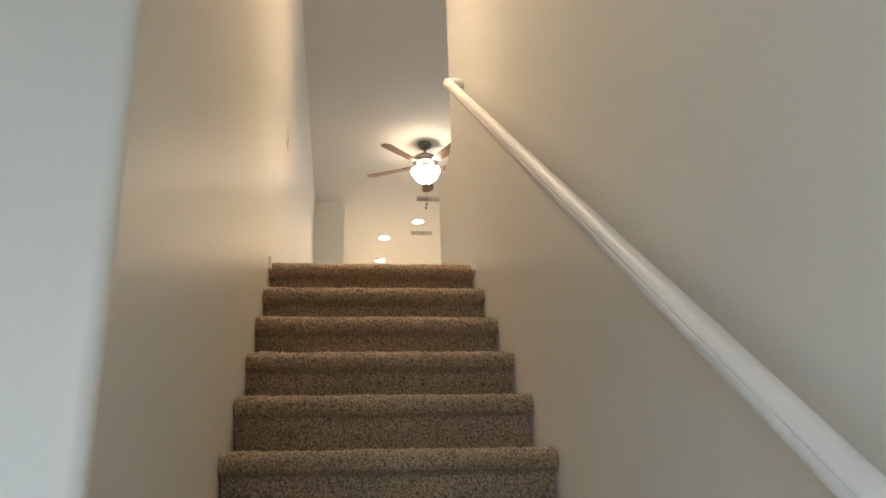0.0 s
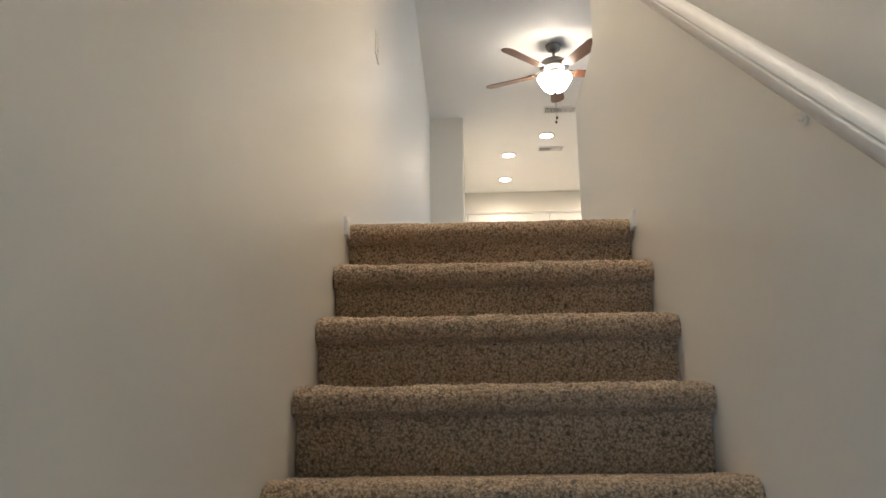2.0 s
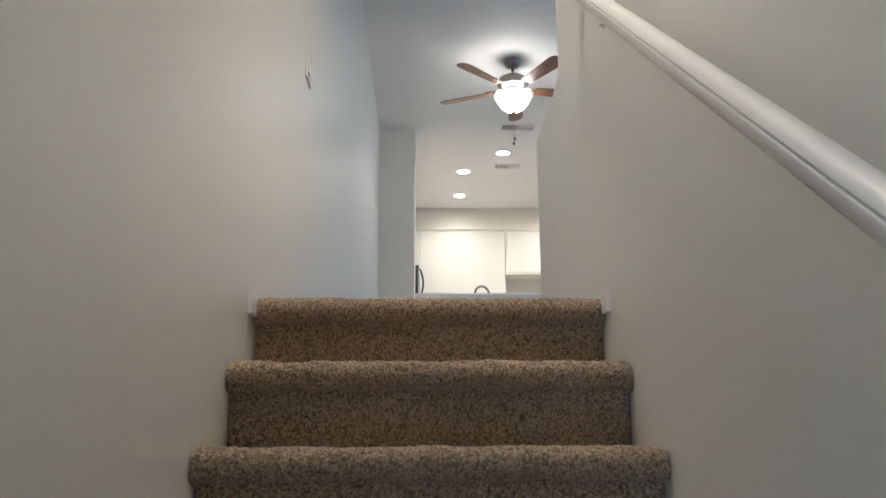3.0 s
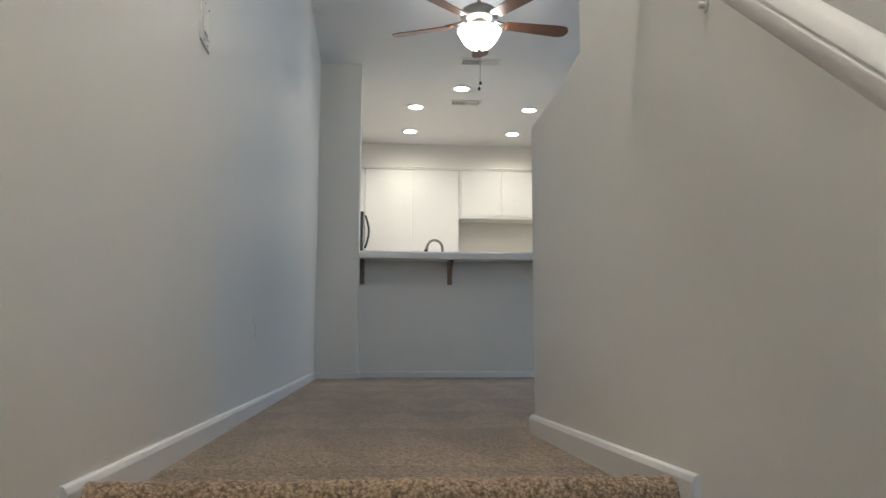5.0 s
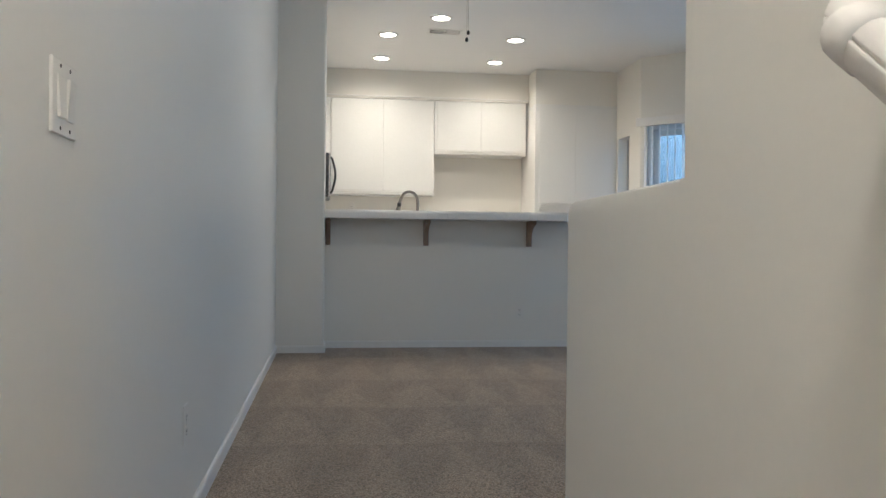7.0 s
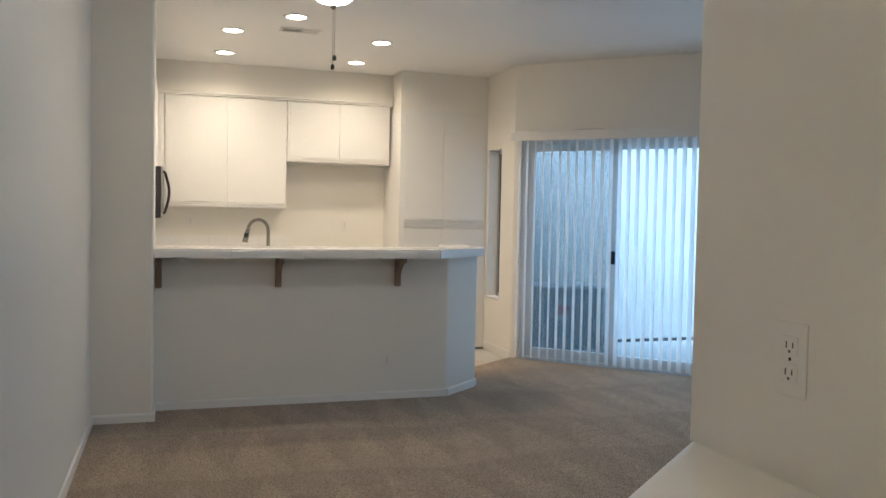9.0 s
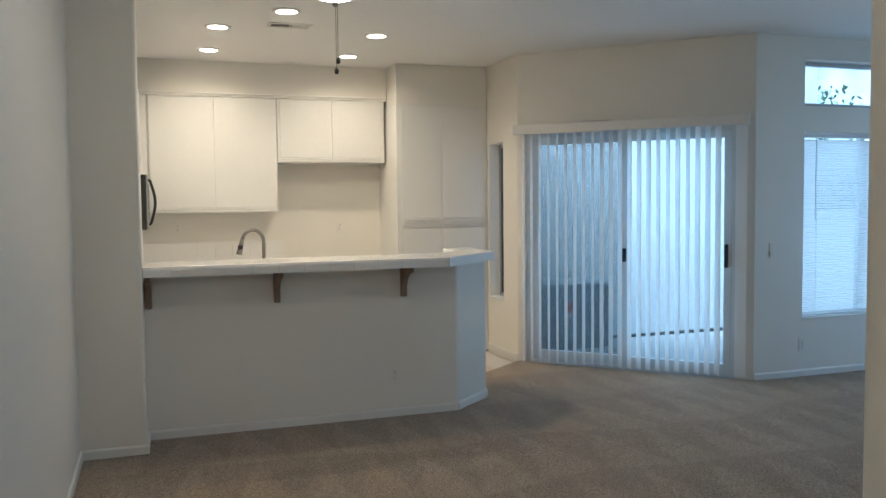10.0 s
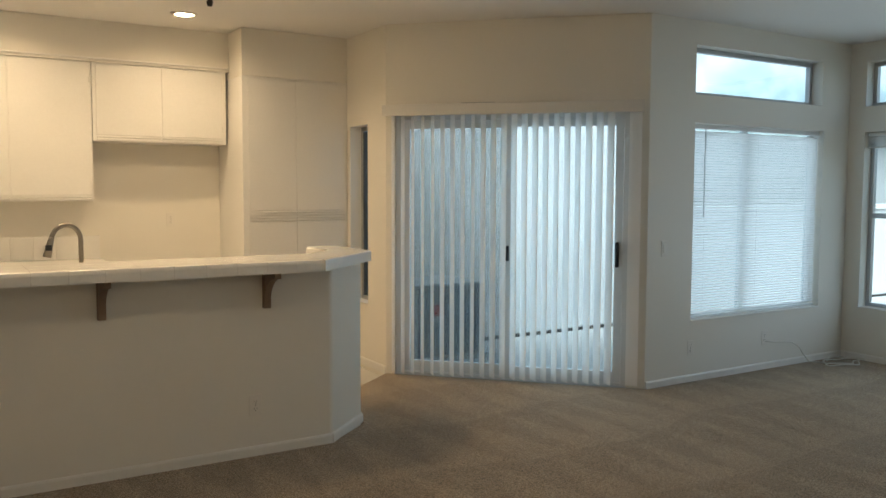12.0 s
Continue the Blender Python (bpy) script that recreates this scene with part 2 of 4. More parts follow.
TILE = mat("glazed_white_tile", (0.83, 0.82, 0.79), 0.14, var=0.02, rand=0.02, bump=0.04, bscale=12, bdist=0.004)
GROUT = mat("grout", (0.62, 0.6, 0.55), 0.8)
FLOOR_TILE = mat("beige_floor_tile", (0.55, 0.46, 0.36), 0.35, var=0.1, vscale=6, rand=0.05, bump=0.1, bscale=20)
BLADE = mat("walnut_blade", (0.16, 0.072, 0.035), 0.35, var=0.25, vscale=18, fine=0.15, fscale=90)
BRACKET_WOOD = mat("oak_bracket", (0.24, 0.17, 0.12), 0.55, var=0.15, vscale=14, fine=0.1)
NICKEL = mat("brushed_nickel", (0.27, 0.25, 0.225), 0.3, metal=1.0, var=0.05)
STEEL = mat("stainless_steel", (0.52, 0.51, 0.5), 0.28, metal=1.0, var=0.04)
BLACK = mat("black_plastic", (0.02, 0.02, 0.022), 0.3, var=0.1)
DARK = mat("dark_slot", (0.05, 0.045, 0.04), 0.6)
PLATE = mat("switch_plate_plastic", (0.79, 0.765, 0.71), 0.4, var=0.02)
VINYL = mat("vinyl_frame", (0.74, 0.75, 0.75), 0.35, var=0.02)
ALU = mat("aluminium_frame", (0.46, 0.47, 0.48), 0.4, metal=0.7, var=0.04)
GLASS = glass_mat("clear_glass")
VSLAT = slat_mat("vertical_slat_vinyl", (0.93, 0.92, 0.905), 0.64)
HSLAT = slat_mat("mini_blind_slat", (0.93, 0.93, 0.93), 0.66)
DIFFUSER = glow_mat("lit_downlight_lens", CAN_COLOUR, 7.0)
GROUT_WHITE = mat("white_grout", (0.81, 0.80, 0.77), 0.6)
BOWL = glow_mat("lit_frosted_glass", BOWL_COLOUR, BOWL_GLOW)
DOME = glow_mat("lit_opal_dome", DOME_COLOUR, DOME_GLOW)
STUCCO = mat("pale_stucco", (0.66, 0.665, 0.66), 0.9, var=0.03, vscale=1.0, fine=0.03, bump=0.2, bscale=60, bdist=0.006)
CONCRETE = mat("patio_concrete", (0.60, 0.595, 0.58), 0.85, var=0.1, vscale=1.5, fine=0.06, bump=0.2, bscale=80)
DARK_ALU = mat("dark_bronze_frame", (0.09, 0.085, 0.08), 0.4, metal=0.5, var=0.05)
AC_DARK = mat("dark_grille_metal", (0.36, 0.38, 0.41), 0.55, var=0.1)
AC_METAL = mat("grey_enamel_metal", (0.60, 0.62, 0.63), 0.5, var=0.08)
GROUND = mat("dry_ground", (0.22, 0.2, 0.15), 0.95, var=0.25, vscale=0.4, fine=0.1, bump=0.5, bscale=10, bdist=0.03)
ROOF = mat("roof_shingle", (0.2, 0.16, 0.14), 0.9, var=0.2, vscale=2, fine=0.15, fscale=20)
BARK = mat("bark", (0.14, 0.1, 0.07), 0.95, var=0.3, vscale=8, bump=0.6, bscale=25, bdist=0.02)
SCREEN = screen_mat("insect_mesh")
LEAF = mat("leaf", (0.06, 0.1, 0.035), 0.6, var=0.35, vscale=3)
RED = mat("red_label", (0.5, 0.04, 0.04), 0.5)
CABLE = mat("white_cable", (0.7, 0.68, 0.62), 0.4)


# ---- mesh helpers ----
def part(name, bm, material, parent=None, label="", smooth=False):
    me = bpy.data.meshes.new(name)
    bmesh.ops.recalc_face_normals(bm, faces=bm.faces[:])
    bm.to_mesh(me)
    bm.free()
    if smooth:
        me.polygons.foreach_set("use_smooth", [True] * len(me.polygons))
    me.materials.append(material)
    ob = new(name, me)
    if parent:
        ob.parent = parent
    return tagged(ob, label)


def rounded(ob):
    """Smooth the rounded corners of a wall while its broad faces stay flat."""
    me = ob.data
    me.polygons.foreach_set("use_smooth", [True] * len(me.polygons))
    me.set_sharp_from_angle(angle=radians(45))
    md = ob.modifiers.new("flat_faces", "WEIGHTED_NORMAL")
    md.keep_sharp = True
    md.weight = 100
    return ob


def same_mesh(name, ob, parent, m):
    o = new(name, ob.data)
    o.parent = parent
    o.matrix_basis = m
    return o


def thing(name, m, label, category, group="", kind=""):
    ob = new(name)
    ob.empty_display_size = 0.1
    ob.matrix_world = m
    return tagged(ob, label, category, group, kind)


def box(x0, x1, y0, y1, z0, z1, bevel=0.0, bm=None, m=None, seg=2):
    own = bmesh.new()
    bmesh.ops.create_cube(own, size=1.0)
    for v in own.verts:
        v.co = Vector((x0 + (v.co.x + 0.5) * (x1 - x0), y0 + (v.co.y + 0.5) * (y1 - y0), z0 + (v.co.z + 0.5) * (z1 - z0)))
    if bevel:
        bmesh.ops.bevel(own, geom=own.edges[:], offset=bevel, segments=seg, profile=0.5, affect="EDGES")
    if m is not None:
        own.transform(m)
    return merged(bm, own)


def merged(bm, own):
    if bm is None:
        return own
    me = bpy.data.meshes.new("tmp")
    own.to_mesh(me)
    own.free()
    bm.from_mesh(me)
    bpy.data.meshes.remove(me)
    return bm


def prism(poly, z0, z1, bevel=0.0, upright=(), top=False, bm=None, seg=3):
    """A standing prism; bevels the upright edges at the corners listed and, if asked, the top rim."""
    own = bmesh.new()
    lo = [own.verts.new((x, y, z0)) for x, y in poly]
    hi = [own.verts.new((x, y, z1)) for x, y in poly]
    n = len(poly)
    own.faces.new(lo[::-1])
    own.faces.new(hi)
    for i in range(n):
        own.faces.new((lo[i], lo[(i + 1) % n], hi[(i + 1) % n], hi[i]))
    if bevel:
        pick = [e for e in own.edges if any({e.verts[0], e.verts[1]} == {lo[i], hi[i]} for i in upright)]
        if top:
            rim = [i for i in range(n)] if top is True else list(top)
            pick += [e for e in own.edges if any({e.verts[0], e.verts[1]} == {hi[i], hi[(i + 1) % n]} for i in rim)]
        bmesh.ops.bevel(own, geom=pick, offset=bevel, segments=seg, profile=0.5, affect="EDGES")
    return merged(bm, own)


def tube(points, r, seg=10, bm=None, squash=None):
    """A round bar along a run of points."""
    own = bmesh.new()
    pts = [Vector(p) for p in points]
    rings = []
    up = None
    for i, p in enumerate(pts):
        d = (pts[min(i + 1, len(pts) - 1)] - pts[max(i - 1, 0)]).normalized()
        if up is None:
            up = Vector((0, 0, 1)) if abs(d.z) < 0.9 else Vector((1, 0, 0))
        a = d.cross(up).normalized()
        c = a.cross(d).normalized()
        up = c
        rad = r[i] if isinstance(r, (list, tuple)) else r
        rings.append([own.verts.new(p + rad * (math.cos(2 * math.pi * k / seg) * a + math.sin(2 * math.pi * k / seg) * c)) for k in range(seg)])
    for q, w in zip(rings, rings[1:]):
        for k in range(seg):
            own.faces.new((q[k], q[(k + 1) % seg], w[(k + 1) % seg], w[k]))
    own.faces.new(rings[0][::-1])
    own.faces.new(rings[-1])
    return merged(bm, own)


def lathe(profile, seg=28, bm=None, at=(0, 0, 0)):
    """A turned solid from (radius, height) pairs."""
    own = bmesh.new()
    rings = []
    for r, z in profile:
        if r < 1e-5:
            rings.append([own.verts.new((at[0], at[1], at[2] + z))])
        else:
            rings.append([own.verts.new((at[0] + r * math.cos(2 * math.pi * k / seg), at[1] + r * math.sin(2 * math.pi * k / seg), at[2] + z)) for k in range(seg)])
    for q, w in zip(rings, rings[1:]):
        for k in range(seg):
            j = (k + 1) % seg
            if len(q) == 1 and len(w) > 1:
                own.faces.new((q[0], w[j], w[k]))
            elif len(w) == 1 and len(q) > 1:
                own.faces.new((q[k], q[j], w[0]))
            elif len(q) > 1:
                own.faces.new((q[k], q[j], w[j], w[k]))
    return merged(bm, own)


def wall_mesh(length, z0, z1, t, openings=()):
    """An upright slab along x, its seen face at y = 0 and its back at y = t, with openings (s0, s1, z0, z1)."""
    xs = sorted({0.0, length, *[o[0] for o in openings], *[o[1] for o in openings]})
    zs = sorted({z0, z1, *[max(z0, o[2]) for o in openings], *[min(z1, o[3]) for o in openings]})
    bm = bmesh.new()
    seen = {}

    def v(i, j, k):
        if (i, j, k) not in seen:
            seen[i, j, k] = bm.verts.new((xs[i], (0, t)[j], zs[k]))
        return seen[i, j, k]

    def solid(i, k):
        if not (0 <= i < len(xs) - 1 and 0 <= k < len(zs) - 1):
            return False
        mx, mz = (xs[i] + xs[i + 1]) / 2, (zs[k] + zs[k + 1]) / 2
        return not any(o[0] < mx < o[1] and o[2] < mz < o[3] for o in openings)

    for i in range(len(xs) - 1):
        for k in range(len(zs) - 1):
            if not solid(i, k):
                continue
            for j in (0, 1):
                bm.faces.new((v(i, j, k), v(i + 1, j, k), v(i + 1, j, k + 1), v(i, j, k + 1)))
            if not solid(i - 1, k):
                bm.faces.new((v(i, 0, k), v(i, 1, k), v(i, 1, k + 1), v(i, 0, k + 1)))
            if not solid(i + 1, k):
                bm.faces.new((v(i + 1, 0, k), v(i + 1, 1, k), v(i + 1, 1, k + 1), v(i + 1, 0, k + 1)))
            if not solid(i, k - 1):
                bm.faces.new((v(i, 0, k), v(i, 1, k), v(i + 1, 1, k), v(i + 1, 0, k)))
            if not solid(i, k + 1):
                bm.faces.new((v(i, 0, k + 1), v(i, 1, k + 1), v(i + 1, 1, k + 1), v(i + 1, 0, k + 1)))
    return bm


def along(p, q):
    """The pose of a slab that starts at p and runs towards q: x along it, y to its left."""
    return pose(p[0], p[1], 0, 0, 0, math.degrees(math.atan2(q[1] - p[1], q[0] - p[0])))


def wall(name, p, q, z0, z1, t, openings=(), material=None, label="", category="wall"):
    ob = part(name, wall_mesh(math.dist(p, q), z0, z1, t, openings), material or WALL)
    ob.matrix_world = along(p, q)
    return tagged(ob, label or "smooth off-white painted plaster wall", category, kind="structure")


# ---- the large structure ----
DOOR_A, DOOR_B = (3.50, 7.45), (4.913, 6.04)
DOOR_LEN = math.dist(DOOR_A, DOOR_B)
wall_west = tagged(rounded(part("wall_west", prism([(0, -2.45), (0, 8.8), (-0.14, 8.8), (-0.14, -2.33), (-1.45, -2.33), (-1.45, -2.45)], LOW, CEIL, 0.025, (0,), seg=6), WALL)), "long off-white painted stair and hall wall", "wall", kind="structure")
STAIR_POLY = [(0.93, -5.2), (0.93, 0.597), (1.39, 0.597), (1.39, 1.60), (7.34, 1.60), (7.34, 1.40), (1.50, 1.40), (1.50, 0.45), (1.08, 0.45), (1.08, -5.2)]
LEDGE_POLY = [(0.93, -5.2), (0.93, 0.597), (0.93, 1.20), (1.39, 1.60), (7.34, 1.60), (7.34, 1.40), (1.50, 1.40), (1.50, 0.45), (1.08, 0.45), (1.08, -5.2)]
stair_mesh = prism(LEDGE_POLY, LOW, 0.919, 0.03, (2,), (1, 2), seg=6)
prism(STAIR_POLY, 0.919, CEIL, 0.02, (1, 3), bm=stair_mesh, seg=5)
tagged(rounded(part("wall_stair", stair_mesh, WALL)), "off-white painted stairwell wall with a deep rounded half-wall ledge", "wall", kind="structure")
pillar = tagged(rounded(part("wall_pillar", prism([(0.0, 5.757), (0.36, 5.757), (0.36, 6.16), (0.0, 6.16)], -0.06, CEIL, 0.018, (1,), seg=5), WALL)), "off-white plastered wall stub beside the breakfast bar", "wall", kind="structure")
bar_wall = tagged(rounded(part("bar_wall", prism([(0.36, 6.04), (2.402, 6.04), (2.74, 6.345), (2.74, 6.75), (2.62, 6.75), (2.62, 6.40), (2.355, 6.16), (0.36, 6.16)], -0.06, 1.026, 0.018, (1, 2), seg=5), WALL)), "off-white plastered low wall under the breakfast bar", "low wall", kind="structure")
wall("wall_north", (3.65, 8.8), (-0.14, 8.8), -0.06, CEIL, -0.15)
wall("wall_kitchen_east", (3.5, 8.8), DOOR_A, -0.06, CEIL, 0.15, [(0.70, 1.03, 0.53, 2.0)])
wall("wall_patio_door", DOOR_A, DOOR_B, -0.06, CEIL, 0.15, [(0.07, 1.86, -1, 2.05)])
wall("wall_window", DOOR_B, (7.34, 6.04), -0.06, CEIL, 0.15, [(0.477, 2.07, 0.475, 1.985), (0.475, 2.035, 2.195, 2.565)])
wall("wall_east", (7.34, 6.19), (7.34, 1.40), -0.06, CEIL, 0.15, [(0.30, 2.6, 0.46, 1.98), (0.30, 2.6, 2.2, 2.58)])
wall("wall_foyer_south", (1.08, -5.2), (-1.6, -5.2), LOW, CEIL, 0.15, [(0.9, 2.3, LOW + 0.02, LOW + 2.3)])
wall("wall_foyer_west", (-1.45, -5.2), (-1.45, -0.9), LOW, CEIL, 0.15)

ceiling_poly = [(-1.6, -5.35), (1.08, -5.35), (1.08, 0.45), (1.5, 0.45), (1.5, 1.40), (7.49, 1.40), (7.49, 6.19), (4.97, 6.19), (3.65, 7.51), (3.65, 8.95), (-0.14, 8.95), (-0.14, -0.9), (-1.6, -0.9)]
tagged(part("ceiling", prism(ceiling_poly, CEIL, CEIL + 0.12), CEILING), "flat lightly textured white painted ceiling", "ceiling", kind="structure")

# upper floor: carpet over a slab, tile in the kitchen
slab_poly = [(0.0, 0.078), (0.93, 0.078), (0.93, 0.599), (1.351, 0.599), (1.351, 1.55), (7.34, 1.55), (7.34, 6.04), (4.913, 6.04), (3.5, 7.45), (3.5, 8.8), (0.0, 8.8)]
tagged(part("floor_slab", prism(slab_poly, -0.25, -0.062), GROUT), "floor slab under carpet and tile", "floor", kind="structure")
carpet_poly = [(0.0, 0.27), (0.93, 0.27), (0.93, 1.20), (1.39, 1.60), (7.34, 1.60), (7.34, 6.04), (4.913, 6.04), (3.5, 7.45), (2.74, 6.87), (2.74, 6.30), (2.402, 6.04), (0.36, 6.04), (0.36, 5.757), (0.0, 5.757)]


def floor_z(y):
    """The upper floor falls slightly towards the stairs."""
    return -0.045 + 0.0078 * y


floor_mesh = prism(carpet_poly, -0.06, 0.0)
for v in floor_mesh.verts:
    v.co.z += floor_z(v.co.y) if v.co.z > -0.03 else 0.0
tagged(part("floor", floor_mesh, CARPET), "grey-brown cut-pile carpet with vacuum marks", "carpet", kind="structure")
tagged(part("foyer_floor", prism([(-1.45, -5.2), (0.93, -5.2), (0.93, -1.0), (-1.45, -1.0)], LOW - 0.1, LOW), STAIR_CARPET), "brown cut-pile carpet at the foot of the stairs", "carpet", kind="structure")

# ---- the stairs ----
RISE, RUN, STEPS = 0.194, 0.2515, 13
stairs = thing("staircase", pose(0, 0, 0), "straight flight of stairs in brown cut-pile carpet", "stairs", kind="structure")
base = bmesh.new()
pts = [(0.03, -0.20)]
for k in range(STEPS):
    pts += [(-RUN * k + 0.075, -RISE * k - 0.03), (-RUN * k + 0.075, -RISE * (k + 1) - 0.03)]
pts += [(-RUN * (STEPS - 1) + 0.075, LOW - 0.02), (0.077, LOW - 0.02)]
pts = pts[1:]
left = [base.verts.new((0.002, y, z)) for y, z in pts]
right = [base.verts.new((0.928, y, z)) for y, z in pts]
base.faces.new(left)
base.faces.new(right[::-1])
for i in range(len(pts)):
    j = (i + 1) % len(pts)
    base.faces.new((left[i], left[j], right[j], right[i]))
part("stair_base", base, GROUT, stairs)


def carpet_step(depth, seed, drop=0.0, amp=0.0085):
    """Carpet wrapped over one step: riser, rolled nosing and tread, with tufts in relief. The origin is the nosing's top edge."""
    prof = []
    for i in range(13):
        prof.append((0.052, -RISE + 0.004 + (RISE - 0.066) * i / 12))
    prof.append((0.044, -0.058))
    for i in range(13):
        a = radians(-75 + 165 * i / 12)
        prof.append((0.029 - 0.031 * math.cos(a), -0.026 + 0.031 * math.sin(a)))
    n = max(2, int(depth / 0.008))
    for i in range(1, n + 1):
        prof.append((0.029 + depth * i / n, 0.005 - (drop + 0.005) * (i / n) ** (0.5 if drop else 1.0)))
    bm = bmesh.new()
    nx = 140
    grid = []
    for i, (y, z) in enumerate(prof):
        a, c = prof[max(0, i - 1)], prof[min(len(prof) - 1, i + 1)]
        ty, tz = c[0] - a[0], c[1] - a[1]
        ln = math.hypot(ty, tz)
        ny, nz = -tz / ln, ty / ln
        row = []
        for j in range(nx + 1):
            x = 0.002 + 0.926 * j / nx
            d = (0.004 if i < 13 else amp) * noise.noise(Vector((x * 115, y * 115 + seed * 31, z * 115))) + 0.004 * noise.noise(Vector((x * 9 + seed * 7, y * 9, z * 9)))
            edge = min(1.0, min(j, nx - j) / 1.5)
            row.append(bm.verts.new((x, y + ny * d, z + nz * d - (1 - edge) * 0.006)))
        grid.append(row)
    for i in range(len(grid) - 1):
        for j in range(nx):
            bm.faces.new((grid[i][j], grid[i][j + 1], grid[i + 1][j + 1], grid[i + 1][j]))
    return bm


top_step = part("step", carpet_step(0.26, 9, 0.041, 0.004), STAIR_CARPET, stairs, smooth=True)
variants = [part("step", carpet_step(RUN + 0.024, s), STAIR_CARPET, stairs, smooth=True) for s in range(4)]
for k in range(1, STEPS):
    if k <= 4:
        variants[k - 1].matrix_basis = pose(0, -RUN * k, -RISE * k)
    else:
        same_mesh("step", variants[(k * 3) % 4], stairs, pose(0, -RUN * k, -RISE * k))


# ---- baseboards and trims ----
def baseboard(name, p, q, h=0.055):
    """A board on the right-hand side of the line p to q."""
    bm = bmesh.new()
    ln = math.dist(p, q)
    prof = [(0, -0.004), (-0.012, -0.004), (-0.012, h - 0.012), (-0.008, h - 0.003), (-0.004, h), (0, h)]
    za, zb = max(floor_z(p[1]), -0.044), floor_z(q[1]) if q[1] > 0 else -0.038
    a = [bm.verts.new((0, y, z + za)) for y, z in prof]
    b = [bm.verts.new((ln, y, z + zb)) for y, z in prof]
    bm.faces.new(a)
    bm.faces.new(b[::-1])
    for i in range(len(prof)):
        j = (i + 1) % len(prof)
        bm.faces.new((a[i], b[i], b[j], a[j]))
    ob = part(name, bm, TRIM)
    ob.matrix_world = along(p, q)
    return tagged(ob, "narrow white painted wooden baseboard", "baseboard", kind="structure")


for p, q in (((0, -0.055), (0, 5.757)), ((0, 5.757), (0.372, 5.757)), ((0.36, 5.757), (0.36, 6.04)), ((0.372, 6.04), (2.402, 6.04)), ((2.402, 6.04), (2.74, 6.345)), ((2.74, 6.345), (2.74, 6.75)),
             ((3.5, 8.15), (3.5, 7.45)), ((4.92, 6.04), (7.34, 6.04)), ((7.34, 6.04), (7.34, 1.60)), ((7.34, 1.60), (1.39, 1.60)), ((1.39, 1.60), (0.93, 1.20)), ((0.93, 1.20), (0.93, -0.055))):
    baseboard("baseboard", p, q)


# ---- stairwell things ----
def handrail():
    ob = thing("handrail", pose(0.93, 0, 0), "white painted rounded wooden stair handrail on the stairwell wall", "handrail")
    slope = RISE / RUN
    y0, y1 = -3.15, 0.08
    zat = lambda y: 0.944 + slope * y
    # a rounded bar with a fine groove along its flank
    prof = []
    for deg in (0, 20, 40, 60, 80, 100, 120, 140, 155, 161, 164, 167, 174, 190, 210, 230, 250, 275, 300, 330):
        a, r = radians(deg), (0.0212 if deg == 164 else 0.0251)
        prof.append((r * math.cos(a), r * math.sin(a)))
    bm = bmesh.new()
    rings = []
    for y in (y0, y0 + 0.004, (y0 + y1) / 2, y1 - 0.004, y1):
        k = 0.86 if y in (y0, y1) else 1.0
        rings.append([bm.verts.new((-0.079 + x * k, y, zat(y) + z * k / math.cos(math.atan(slope)))) for x, z in prof])
    for q, w in zip(rings, rings[1:]):
        for i in range(20):
            j = (i + 1) % 20
            bm.faces.new((q[i], q[j], w[j], w[i]))
    bm.faces.new(rings[0])
    bm.faces.new(rings[-1][::-1])
    part("rail", bm, RAIL, ob, smooth=True)
    part("end_return", tube([(-0.079, y1 - 0.035, zat(y1 - 0.035)), (-0.08, y1 - 0.012, zat(y1 - 0.014)), (-0.06, y1 - 0.002, zat(y1)), (-0.001, y1, zat(y1))], 0.027, 16), RAIL, ob, smooth=True)
    for y in (-0.148, -1.36):
        z = zat(y)
        br = part("rail_bracket", tube([(-0.003, y, z - 0.112), (-0.010, y, z - 0.1115), (-0.013, y, z - 0.111)], [0.005, 0.0055, 0.004], 8), PLATE, ob, "small pale handrail fixing", smooth=True)
        part("rosette", tube([(-0.001, y, z - 0.112), (-0.005, y, z - 0.112)], 0.011, 14), PLATE, br)
    return ob


handrail()


